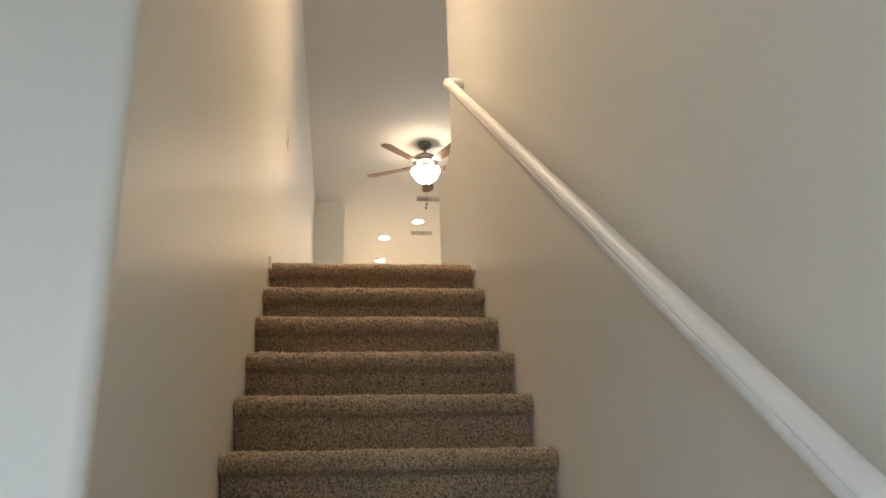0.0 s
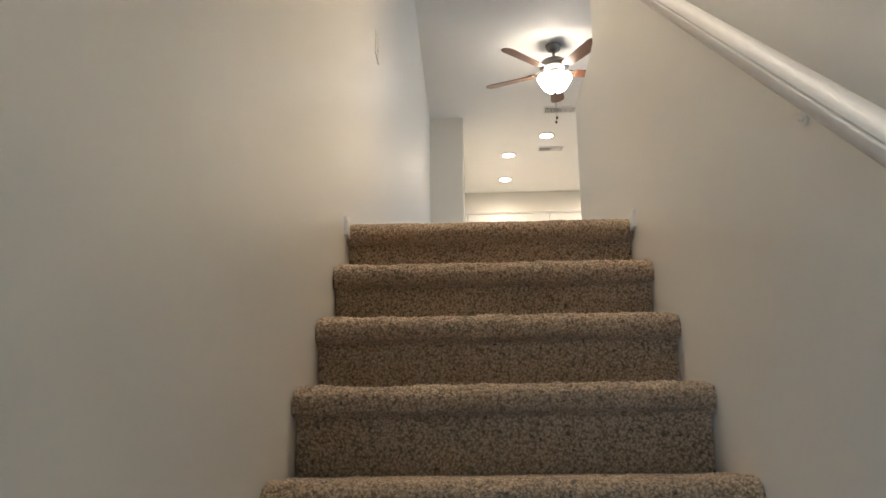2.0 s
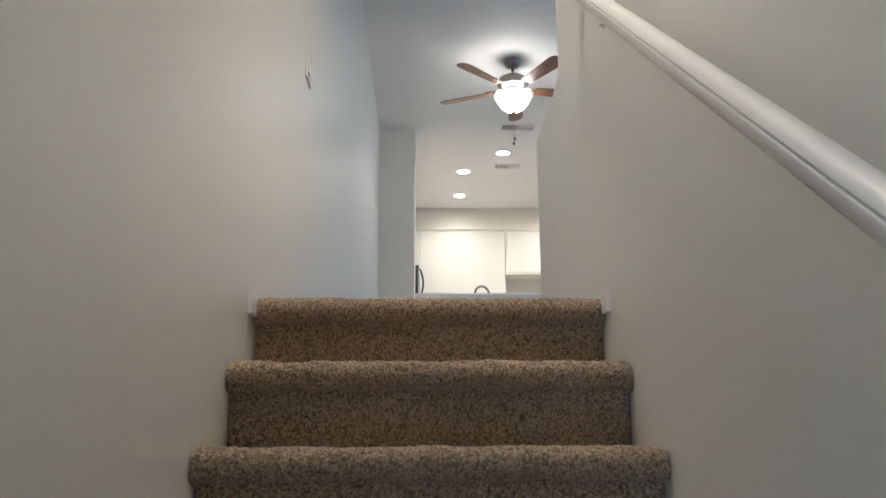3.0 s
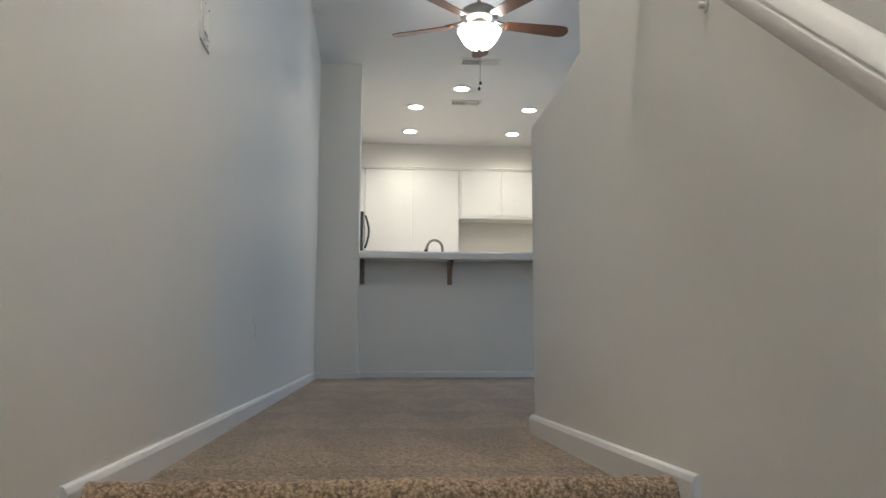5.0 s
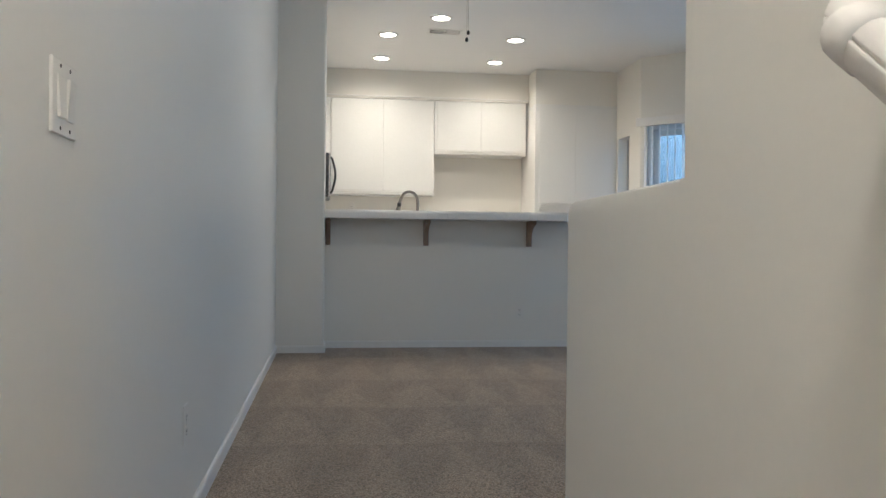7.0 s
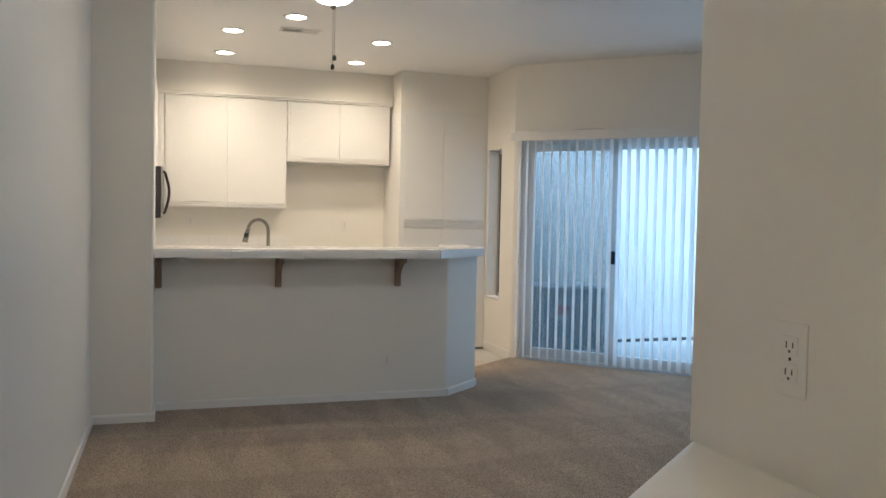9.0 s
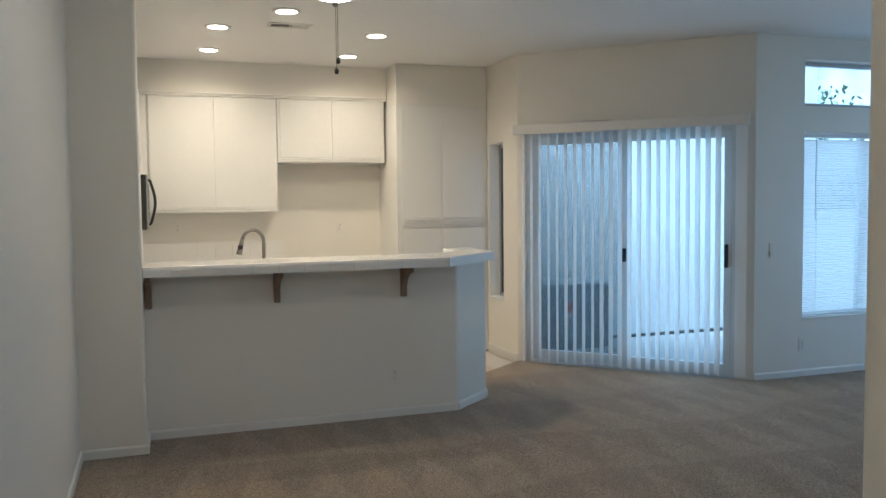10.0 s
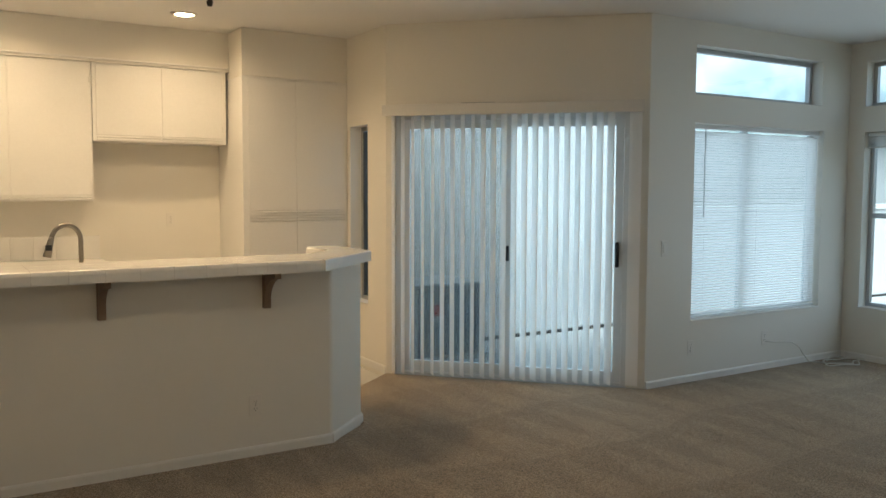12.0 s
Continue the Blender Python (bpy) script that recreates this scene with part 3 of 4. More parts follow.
def wall_plate(m, kind, label, ganged=1):
    """A cover plate lying on a wall: x along the wall, y out of the room, z up; the origin is its middle."""
    w, h = (0.07 if ganged == 1 else 0.118), 0.115
    ob = thing("light_switch" if kind == "switch" else "wall_outlet", m, label, "light switch" if kind == "switch" else "outlet")
    part("cover_plate", box(-w / 2, w / 2, -0.0055 if kind == "switch" else -0.003, 0.0005, -h / 2, h / 2, 0.002), PLATE, ob)
    for g in range(ganged):
        cx = (g - (ganged - 1) / 2) * 0.046
        if kind == "switch":
            part("rocker", box(-0.0165, 0.0165, -0.0095, -0.004, -0.033, 0.033, 0.0015, m=pose(cx, 0, 0, 4 if g else -4)), PLATE, ob, "glossy off-white rocker")
            for z in (-0.048, 0.048):
                part("screw", tube([(cx, -0.0050, z), (cx, -0.0062, z)], 0.0032, 8), DARK if ganged > 1 else PLATE, ob)
        else:
            for z in (-0.021, 0.021):
                face = part("socket_face", box(cx - 0.017, cx + 0.017, -0.0045, -0.0025, z - 0.0145, z + 0.0145, 0.0015), PLATE, ob)
                part("slot", box(cx - 0.008, cx - 0.006, -0.0052, -0.0042, z - 0.004, z + 0.006), DARK, face)
                part("slot", box(cx + 0.006, cx + 0.008, -0.0052, -0.0042, z - 0.003, z + 0.005), DARK, face)
                part("ground_hole", box(cx - 0.002, cx + 0.002, -0.0052, -0.0042, z - 0.011, z - 0.007), DARK, face)
            part("screw", tube([(cx, -0.0025, 0), (cx, -0.0038, 0)], 0.003, 8), DARK, ob)
    return ob


wall_plate(pose(0, 0.795, 1.04, 0, 0, 90), "switch", "off-white double rocker light switch on the hall wall", 2)
wall_plate(pose(0, 1.92, 0.29, 0, 0, 90), "outlet", "off-white duplex outlet low on the hall wall")
wall_plate(pose(1.39, 1.333, 1.112, 0, 0, -90), "outlet", "almond duplex outlet above the half-wall ledge")
wall_plate(pose(1.945, 6.04, 0.285, 0, 0, 0), "outlet", "off-white duplex outlet on the bar wall")
wall_plate(pose(0.632, 8.8, 1.235, 0, 0, 0), "outlet", "off-white duplex outlet above the kitchen counter")
wall_plate(pose(2.17, 8.8, 1.215, 0, 0, 0), "outlet", "off-white duplex outlet in the refrigerator space")
wall_plate(pose(5.395, 6.04, 0.265, 0, 0, 0), "outlet", "off-white outlet plate under the wide window")
wall_plate(pose(6.275, 6.04, 0.265, 0, 0, 0), "outlet", "off-white outlet plate with a cable below the window")
wall_plate(pose(5.09, 6.04, 1.04, 0, 0, 0), "switch", "off-white single light switch beside the patio door")

# cable from the outlet to a loose coil in the corner
cable = thing("cable", pose(6.3, 6.0, 0), "thin off-white cable hanging and coiled on the carpet", "cable")
run = [(-0.02, 0.03, 0.235), (0.05, 0.01, 0.225), (0.16, 0.0, 0.22), (0.3, 0.01, 0.2), (0.40, 0.01, 0.15), (0.44, 0.0, 0.09), (0.50, -0.02, 0.02), (0.6, -0.05, 0.008)]
for i in range(40):
    a = 0.32 * i
    run.append((0.76 + (0.17 + 0.06 * math.sin(0.7 * i)) * math.cos(a + 2.6), -0.17 + (0.10 + 0.035 * math.sin(1.1 * i)) * math.sin(a + 2.6), 0.008 + 0.0008 * i))
part("cord", tube(run, 0.0045, 6), CABLE, cable, smooth=True)


# ---- ceiling fan, cans, vents ----
def ceiling_fan():
    ob = thing("ceiling_fan", pose(1.18, 4.146, CEIL), "five-blade brushed nickel ceiling fan with walnut blades and a lit bowl", "ceiling fan")
    part("canopy", lathe([(0.0, -0.001), (0.068, -0.001), (0.07, -0.012), (0.058, -0.05), (0.03, -0.068), (0.0, -0.07)]), NICKEL, ob, smooth=True)
    part("downrod", tube([(0, 0, -0.066), (0, 0, -0.125)], 0.013, 12), NICKEL, ob, smooth=True)
    part("motor_housing", lathe([(0.0, -0.115), (0.03, -0.117), (0.075, -0.14), (0.118, -0.165), (0.132, -0.195), (0.132, -0.215), (0.12, -0.235), (0.085, -0.25), (0.07, -0.262), (0.0, -0.262)]), NICKEL, ob, smooth=True)
    part("light_kit", lathe([(0.0, -0.262), (0.062, -0.263), (0.066, -0.29), (0.085, -0.306), (0.083, -0.312), (0.0, -0.312)]), NICKEL, ob, smooth=True)
    part("glass_bowl", lathe([(0.143, -0.318), (0.15, -0.312), (0.152, -0.322), (0.138, -0.35), (0.118, -0.385), (0.098, -0.412), (0.07, -0.434), (0.03, -0.446), (0.0, -0.448), (0.0, -0.443), (0.03, -0.441), (0.068, -0.428), (0.094, -0.407), (0.113, -0.381), (0.132, -0.348), (0.143, -0.318)]), BOWL, ob, "lit frosted glass bowl shade", smooth=True)
    part("finial", lathe([(0.0, -0.444), (0.012, -0.447), (0.016, -0.458), (0.008, -0.468), (0.0, -0.472)], 14), NICKEL, ob, smooth=True)
    for i in range(5):
        turn = pose(0, 0, 0, 0, 0, 153.5 + 72 * i)
        arm = tube([(0.1, 0, -0.225), (0.14, 0, -0.238), (0.18, 0, -0.245)], 0.011, 8)
        box(0.165, 0.245, -0.03, 0.03, -0.252, -0.246, 0.002, bm=arm)
        arm.transform(turn)
        part("blade_iron", arm, NICKEL, ob, smooth=False)
        out = []
        for k in range(9):
            u = k / 8
            out.append((0.19 + 0.40 * u, 0.045 + 0.02 * u))
        for k in range(1, 8):
            a = radians(90 - 180 * k / 8)
            out.append((0.60 + 0.06 * math.cos(a), 0.065 * math.sin(a)))
        out += [(x, -y) for x, y in out[8::-1]]
        bm = bmesh.new()
        hi = [bm.verts.new((x, y, 0.0035)) for x, y in out]
        lo = [bm.verts.new((x, y, -0.0035)) for x, y in out]
        bm.faces.new(hi)
        bm.faces.new(lo[::-1])
        for k in range(len(out)):
            j = (k + 1) % len(out)
            bm.faces.new((lo[k], lo[j], hi[j], hi[k]))
        bm.transform(turn @ Matrix.Translation((0, 0, -0.258)) @ pose(0, 0, 0, -12))
        part("blade", bm, BLADE, ob)
    for x, y, z in ((0.004, -0.02, -0.688), (-0.006, -0.03, -0.732)):
        ch = part("pull_chain", tube([(x * 0.9, y * 0.6, -0.30), (x, y, -0.45), (x, y, z)], 0.0011, 6), NICKEL, ob)
        part("pull_knob", lathe([(0.0, 0.012), (0.006, 0.008), (0.010, -0.004), (0.007, -0.014), (0.0, -0.016)], 12, at=(x, y, z - 0.006)), BLACK, ch, "dark pull knob", smooth=True)
    return ob


ceiling_fan()

can = None
for cx, cy in CANS:
    if can is None:
        can = thing("recessed_light", pose(cx, cy, CEIL), "round white recessed ceiling downlight, switched on", "ceiling light", "kitchen downlights")
        part("trim_ring", lathe([(0.070, -0.001), (0.096, -0.001), (0.094, -0.006), (0.078, -0.011), (0.070, -0.0095), (0.070, -0.001)], 32), TRIM, can, smooth=True)
        part("lens", lathe([(0.0, -0.0075), (0.0695, -0.0075), (0.0695, -0.0015), (0.0, -0.0015)], 28), DIFFUSER, can, "glowing white lens")
    else:
        copy_thing(can, pose(cx, cy, CEIL))


dome = thing("ceiling_light", pose(0.465, -0.55, CEIL), "round flush ceiling light with a lit opal dome over the stairs", "ceiling light")
part("base_plate", lathe([(0.0, -0.001), (0.21, -0.001), (0.213, -0.02), (0.196, -0.028), (0.0, -0.028)]), NICKEL, dome, smooth=True)
part("shade", lathe([(0.19, -0.0285), (0.182, -0.06), (0.147, -0.095), (0.084, -0.115), (0.0, -0.122)]), DOME, dome, "lit opal glass dome", smooth=True)


def vent(x, y, w, d):
    ob = thing("ceiling_vent", pose(x, y, CEIL), "white louvred rectangular air vent in the ceiling", "air vent", "ceiling vents")
    fr = box(-w / 2, w / 2, -d / 2, -d / 2 + 0.022, -0.008, -0.0005, 0.002)
    box(-w / 2, w / 2, d / 2 - 0.022, d / 2, -0.008, -0.0005, 0.002, bm=fr)
    box(-w / 2, -w / 2 + 0.022, -d / 2 + 0.0225, d / 2 - 0.0225, -0.008, -0.0005, 0.002, bm=fr)
    box(w / 2 - 0.022, w / 2, -d / 2 + 0.0225, d / 2 - 0.0225, -0.008, -0.0005, 0.002, bm=fr)
    box(-0.006, 0.006, -d / 2 + 0.0225, d / 2 - 0.0225, -0.008, -0.0005, 0.002, bm=fr)
    part("frame", fr, TRIM, ob)
    part("backing", box(-w / 2 + 0.02, w / 2 - 0.02, -d / 2 + 0.02, d / 2 - 0.02, -0.0022, -0.0012), DARK, ob, "dark duct opening")
    n = 9
    for side in (-1, 1):
        for i in range(n):
            cx = side * (0.012 + (w / 2 - 0.038) * (i + 0.5) / n)
            part("slat", box(-0.0055, 0.0055, -d / 2 + 0.023, d / 2 - 0.023, -0.0006, 0.0006, m=pose(cx, 0, -0.0065, 0, side * 40)), TRIM, ob)
    return ob


vent(1.40, 6.78, 0.31, 0.16)
vent(1.388, 5.60, 0.35, 0.17)

# ---- breakfast bar ----
BAR_Z0, BAR_Z1 = 1.028, 1.092
bar_poly = [(0.362, 5.80), (2.255, 5.80), (2.775, 6.285), (2.775, 6.79), (2.56, 6.79), (2.56, 6.45), (2.33, 6.23), (0.362, 6.23)]
bar = thing("breakfast_bar", pose(0, 0, BAR_Z0), "white glazed tile breakfast bar top on a low wall", "countertop")
part("substrate", prism([(x, y) for x, y in bar_poly], 0.0, BAR_Z1 - BAR_Z0 - 0.006, 0.006, (1, 2), True), GROUT_WHITE, bar)
N = 12
step_x = (2.25 - 0.362) / N
for i in range(N):
    for j, (y0, y1) in enumerate(((5.8205, 5.947), (5.949, 6.09), (6.092, 6.229))):
        x0 = 0.363 + step_x * i
        part("tile", box(x0 + 0.0004, x0 + step_x - 0.0004, y0, y1, 0.0585, 0.0645, 0.0006, seg=1), TILE, bar)


def bullnose(length, r):
    """A rounded edge tile along x: a flat face, a quarter-round top corner and a short tread."""
    top = 0.0645
    prof = [(-0.0005, 0.0005), (-0.007, 0.0005)]
    for i in range(8):
        a = radians(90 * i / 7)
        prof.append((-0.007 + r - r * math.cos(a), top - r + r * math.sin(a)))
    prof += [(r - 0.0064, top), (r - 0.0064, 0.0586), (-0.0005, 0.0586)]
    bm = bmesh.new()
    p = [bm.verts.new((0.0004, y, z)) for y, z in prof]
    q = [bm.verts.new((length - 0.0004, y, z)) for y, z in prof]
    bm.faces.new(p)
    bm.faces.new(q[::-1])
    for i in range(len(prof)):
        j = (i + 1) % len(prof)
        bm.faces.new((p[i], q[i], q[j], p[j]))
    return bm


def edge_tile(length, m, r=0.012):
    ob = part("edge_tile", bullnose(length, r), TILE, bar, smooth=True)
    ob.data.set_sharp_from_angle(angle=radians(35))
    ob.matrix_basis = m
    return ob


edge = edge_tile(step_x, pose(0.363, 5.80, 0), 0.026)
for i in range(1, N):
    same_mesh("edge_tile", edge, bar, pose(0.363 + step_x * i, 5.80, 0))
SLANT = along((2.257, 5.80), (2.775, 6.285))
edge_tile(0.354, SLANT)
edge_tile(0.355, SLANT @ pose(0.354, 0, 0))
edge_tile(0.25, pose(2.775, 6.288, 0, 0, 0, 90))
edge_tile(0.25, pose(2.775, 6.538, 0, 0, 0, 90))
part("corner_tile", prism([(2.255, 5.806), (2.76, 6.28), (2.56, 6.44), (2.335, 6.229), (2.255, 6.229)], 0.0585, 0.0645), TILE, bar)
part("corner_tile", prism([(2.762, 6.288), (2.774, 6.30), (2.774, 6.789), (2.565, 6.789), (2.565, 6.446)], 0.0585, 0.0645), TILE, bar)


def bar_bracket(x):
    ob = thing("bar_bracket", pose(x, 6.04, 0.82), "brown wooden bracket under the breakfast bar", "bracket", "bar brackets")
    part("upright", box(-0.02, 0.02, -0.035, -0.0005, 0.0, 0.2065, 0.003), BRACKET_WOOD, ob)
    bm = bmesh.new()
    prof = [(-0.0355, 0.2065), (-0.20, 0.2065), (-0.20, 0.175)]
    for i in range(9):
        a = radians(90 * i / 8)
        prof.append((-0.20 + 0.1645 * math.sin(a), 0.03 + 0.145 * math.cos(a) - 0.0))
    a = [bm.verts.new((-0.017, y, z)) for y, z in prof]
    b = [bm.verts.new((0.017, y, z)) for y, z in prof]
    bm.faces.new(a)
    bm.faces.new(b[::-1])
    for i in range(len(prof)):
        j = (i + 1) % len(prof)
        bm.faces.new((a[i], a[j], b[j], b[i]))
    part("arm", bm, BRACKET_WOOD, ob)
    return ob


first = bar_bracket(1.164)
for x in (0.385, 2.011):
    copy_thing(first, pose(x, 6.04, 0.82))


# ---- kitchen ----
def cabinet(name, x0, x1, yf, yb, z0, z1, doors, label, category, lines=True):
    """A painted box cabinet with flat doors, each with a routed finger pull below. Its face is at yf."""
    ob = thing(name, pose(x0, yf, z0), label, category, "white kitchen cabinets")
    w, h = x1 - x0, z1 - z0
    part("body", box(0, w, 0.007, yb - yf - 0.001, 0, h, 0.002), CABINET, ob)
    for a, b, c, d in doors:
        dr = part("door", box(a - x0 + 0.0015, b - x0 - 0.0015, 0.0, 0.0065, c - z0 + (0.042 if lines else 0.003), d - z0 - 0.003, 0.003), CABINET, ob)
        if lines:
            part("pull_rail", box(a - x0 + 0.003, b - x0 - 0.003, -0.004, 0.0065, c - z0 + 0.022, c - z0 + 0.036, 0.004), CABINET, dr)
            part("pull_rail", box(a - x0 + 0.003, b - x0 - 0.003, -0.002, 0.0065, c - z0 + 0.003, c - z0 + 0.016, 0.003), CABINET, dr)
        side = a if a - x0 < 0.1 else b
        for z in (c + 0.12, d - 0.12):
            hx = (side - x0) + (0.004 if side == a else -0.004)
            part("hinge", box(hx - 0.006, hx + 0.006, -0.006, 0.006, z - z0 - 0.025, z - z0 + 0.025, 0.003), CABINET, dr)
    return ob


cabinet("wall_cabinet", 0.39, 1.525, 8.49, 8.8, 1.375, 2.43, [(0.40, 0.955, 1.38, 2.42), (0.96, 1.515, 1.38, 2.42)], "white painted two-door wall cabinet with finger pulls", "cabinet")
cabinet("wall_cabinet", 0.0, 0.385, 8.49, 8.8, 1.375, 2.43, [(0.01, 0.375, 1.38, 2.42)], "white painted corner wall cabinet with a flat door", "cabinet")
cabinet("wall_cabinet", 1.53, 2.56, 8.49, 8.8, 1.835, 2.43, [(1.555, 2.04, 1.84, 2.42), (2.045, 2.535, 1.84, 2.42)], "short white two-door cabinet above the refrigerator space", "cabinet")
pantry = cabinet("pantry_cabinet", 2.585, 3.499, 8.15, 8.8, 0.0, 2.37, [(2.63, 3.03, 1.255, 2.35), (3.035, 3.485, 1.255, 2.35)], "tall white pantry cabinet with upper and lower doors", "pantry")
for a, b in ((2.63, 3.03), (3.035, 3.485)):
    dr = part("door", box(a - 2.585 + 0.003, b - 2.585 - 0.003, 0, 0.0065, 0.10, 1.205, 0.003), CABINET, pantry)
    part("pull_rail", box(a - 2.585 + 0.003, b - 2.585 - 0.003, -0.004, 0.0065, 1.212, 1.226, 0.004), CABINET, dr)
    part("pull_rail", box(a - 2.585 + 0.003, b - 2.585 - 0.003, -0.003, 0.0065, 1.234, 1.247, 0.003), CABINET, dr)
tagged(part("soffit", box(0.001, 2.585, 8.482, 8.799, 2.431, CEIL - 0.001), WALL), "off-white plastered soffit above the kitchen cabinets", "soffit", kind="structure")
tagged(part("soffit_pantry", box(2.5855, 3.499, 8.155, 8.799, 2.3705, CEIL - 0.001, 0.0015), WALL), "off-white plastered soffit above the pantry", "soffit", kind="structure")
tagged(part("trim_soffit", box(0.001, 2.583, 8.470, 8.4815, 2.447, 2.463, 0.004), TRIM), "thin white moulding above the cabinets", "trim", kind="structure")

# lower counters
counter = thing("kitchen_counter", pose(0, 8.8, 0), "white tile kitchen counter with a tiled splashback", "counter")
part("base_cabinet", box(0.001, 1.58, -0.6, -0.001, 0.1, 0.87, 0.003), CABINET, counter)
part("toe_kick", box(0.001, 1.58, -0.54, -0.001, -0.02, 0.0995), DARK, counter)
part("worktop", box(0.001, 1.61, -0.63, -0.001, 0.8705, 0.91, 0.006), TILE, counter)
for i in range(10):
    part("splash_tile", box(0.001 + 0.1605 * i, 0.1605 * (i + 1) + 0.0003, -0.013, -0.0015, 0.9105, 1.095, 0.0008, seg=1), TILE, counter)
sink_run = thing("sink_counter", pose(0.36, 6.163, 0), "white tile sink counter behind the breakfast bar", "counter")
part("base_cabinet", box(0.002, 1.9, 0.0, 0.56, 0.1, 0.87, 0.003), CABINET, sink_run)
part("toe_kick", box(0.002, 1.9, 0.0, 0.5, -0.02, 0.0995), DARK, sink_run)
top = box(0.002, 0.3, 0.0, 0.6, 0.8705, 0.91, 0.004)
box(1.1, 1.9, 0.0, 0.6, 0.8705, 0.91, 0.004, bm=top)
box(0.3005, 1.0995, 0.0, 0.12, 0.8705, 0.91, 0.004, bm=top)
box(0.3005, 1.0995, 0.53, 0.6, 0.8705, 0.91, 0.004, bm=top)
part("worktop", top, TILE, sink_run)
bowl = box(0.3, 1.1, 0.12, 0.53, 0.73, 0.735)
for x0, x1, y0, y1 in ((0.3, 0.306, 0.12, 0.53), (1.094, 1.1, 0.12, 0.53), (0.3065, 1.0935, 0.12, 0.126), (0.3065, 1.0935, 0.524, 0.53)):
    box(x0, x1, y0, y1, 0.7355, 0.912, bm=bowl)
part("sink_bowl", bowl, STEEL, sink_run, "stainless steel sink bowl")
stove = thing("kitchen_range", pose(0, 7.2, 0), "dark kitchen range below the microwave", "stove")
part("body", box(0.002, 0.62, 0.0, 0.76, -0.02, 0.905, 0.008), BLACK, stove)
side_counter = thing("side_counter", pose(0, 6.165, 0), "white painted base cabinet with a tile worktop", "counter")
part("base_cabinet", box(0.002, 0.355, 0.0, 1.0, -0.02, 0.87, 0.003), CABINET, side_counter)
part("worktop", box(0.002, 0.358, 0.0, 1.02, 0.8705, 0.91, 0.005), TILE, side_counter)

faucet = thing("kitchen_faucet", pose(1.137, 6.44, 0.91), "brushed nickel gooseneck pull-down kitchen faucet", "faucet")
part("base", lathe([(0.0, 0.0005), (0.028, 0.0005), (0.028, 0.012), (0.018, 0.03), (0.0, 0.031)], 18), NICKEL, faucet, smooth=True)
neck = [(0, 0, 0.03), (0, 0, 0.28)]
for i in range(1, 12):
    a = radians(165 * i / 11)
    neck.append((-0.074 + 0.074 * math.cos(a), -0.024 + 0.024 * math.cos(a), 0.287 + 0.08 * math.sin(a)))
part("neck", tube(neck, 0.0125, 12), NICKEL, faucet, smooth=True)
e = neck[-1]
head = part("spray_head", tube([e, (e[0] - 0.008, e[1] - 0.002, e[2] - 0.03), (e[0] - 0.026, e[1] - 0.006, e[2] - 0.105)], [0.0135, 0.016, 0.021], 14), NICKEL, faucet, smooth=True)
part("spray_button", box(e[0] - 0.034, e[0] - 0.002, e[1] - 0.0255, e[1] - 0.017, e[2] - 0.07, e[2] - 0.04, 0.003), BLACK, head)
part("lever", tube([(0.02, 0, 0.07), (0.05, 0.0, 0.075), (0.09, 0.0, 0.1)], 0.006, 8), NICKEL, faucet, smooth=True)

mw = thing("microwave", pose(0.002, 7.2, 1.27), "black and stainless over-range microwave with a bowed handle", "microwave")
part("body", box(0, 0.377, 0, 0.75, 0, 0.41, 0.004), BLACK, mw)
dr = part("door", box(0.3775, 0.392, 0.002, 0.748, 0.004, 0.406, 0.004), STEEL, mw, "stainless steel door")
part("door_window", box(0.3925, 0.394, 0.2, 0.7, 0.06, 0.35), BLACK, dr)
hp = [(0.392, 0.06, 0.035), (0.408, 0.06, 0.05)]
for i in range(9):
    u = i / 8
    hp.append((0.413 + 0.026 * math.sin(math.pi * u), 0.06, 0.07 + 0.27 * u))
hp += [(0.408, 0.06, 0.36), (0.392, 0.06, 0.375)]
part("handle", tube(hp, 0.011, 10), BLACK, dr, "dark bowed handle", smooth=True)
mc = cabinet("wall_cabinet", 0.002, 0.33, 6.9, 8.48, 1.69, 2.43, [], "white cabinet above the microwave", "cabinet")

# kitchen floor tiles
kitchen = tagged(part("kitchen_floor", prism([(2.0, 6.8), (3.495, 6.8), (3.495, 8.14), (2.0, 8.14)], -0.06, -0.0195), GROUT), "beige tiled kitchen floor with pale grout", "floor", kind="structure")
ft = None
for i in range(7):
    for j in range(6):
        x, y = 1.55 + 0.28 * i, 6.78 + 0.228 * j
        if x + 0.276 > 3.495 or y + 0.224 > 8.15:
            continue
        if ft is None:
            ft = part("floor_tile", box(0.002, 0.276, 0.002, 0.224, 0, 0.007, 0.002, seg=1), FLOOR_TILE, kitchen)
            ft.matrix_basis = pose(x, y, -0.0225)
        else:
            same_mesh("floor_tile", ft, kitchen, pose(x, y, -0.0225))


# ---- windows and the patio door ----
def pane(x0, x1, z0, z1, y, parent):
    g = part("pane", box(x0, x1, y - 0.002, y + 0.002, z0, z1), GLASS, parent)
    g.visible_shadow = False
    return g


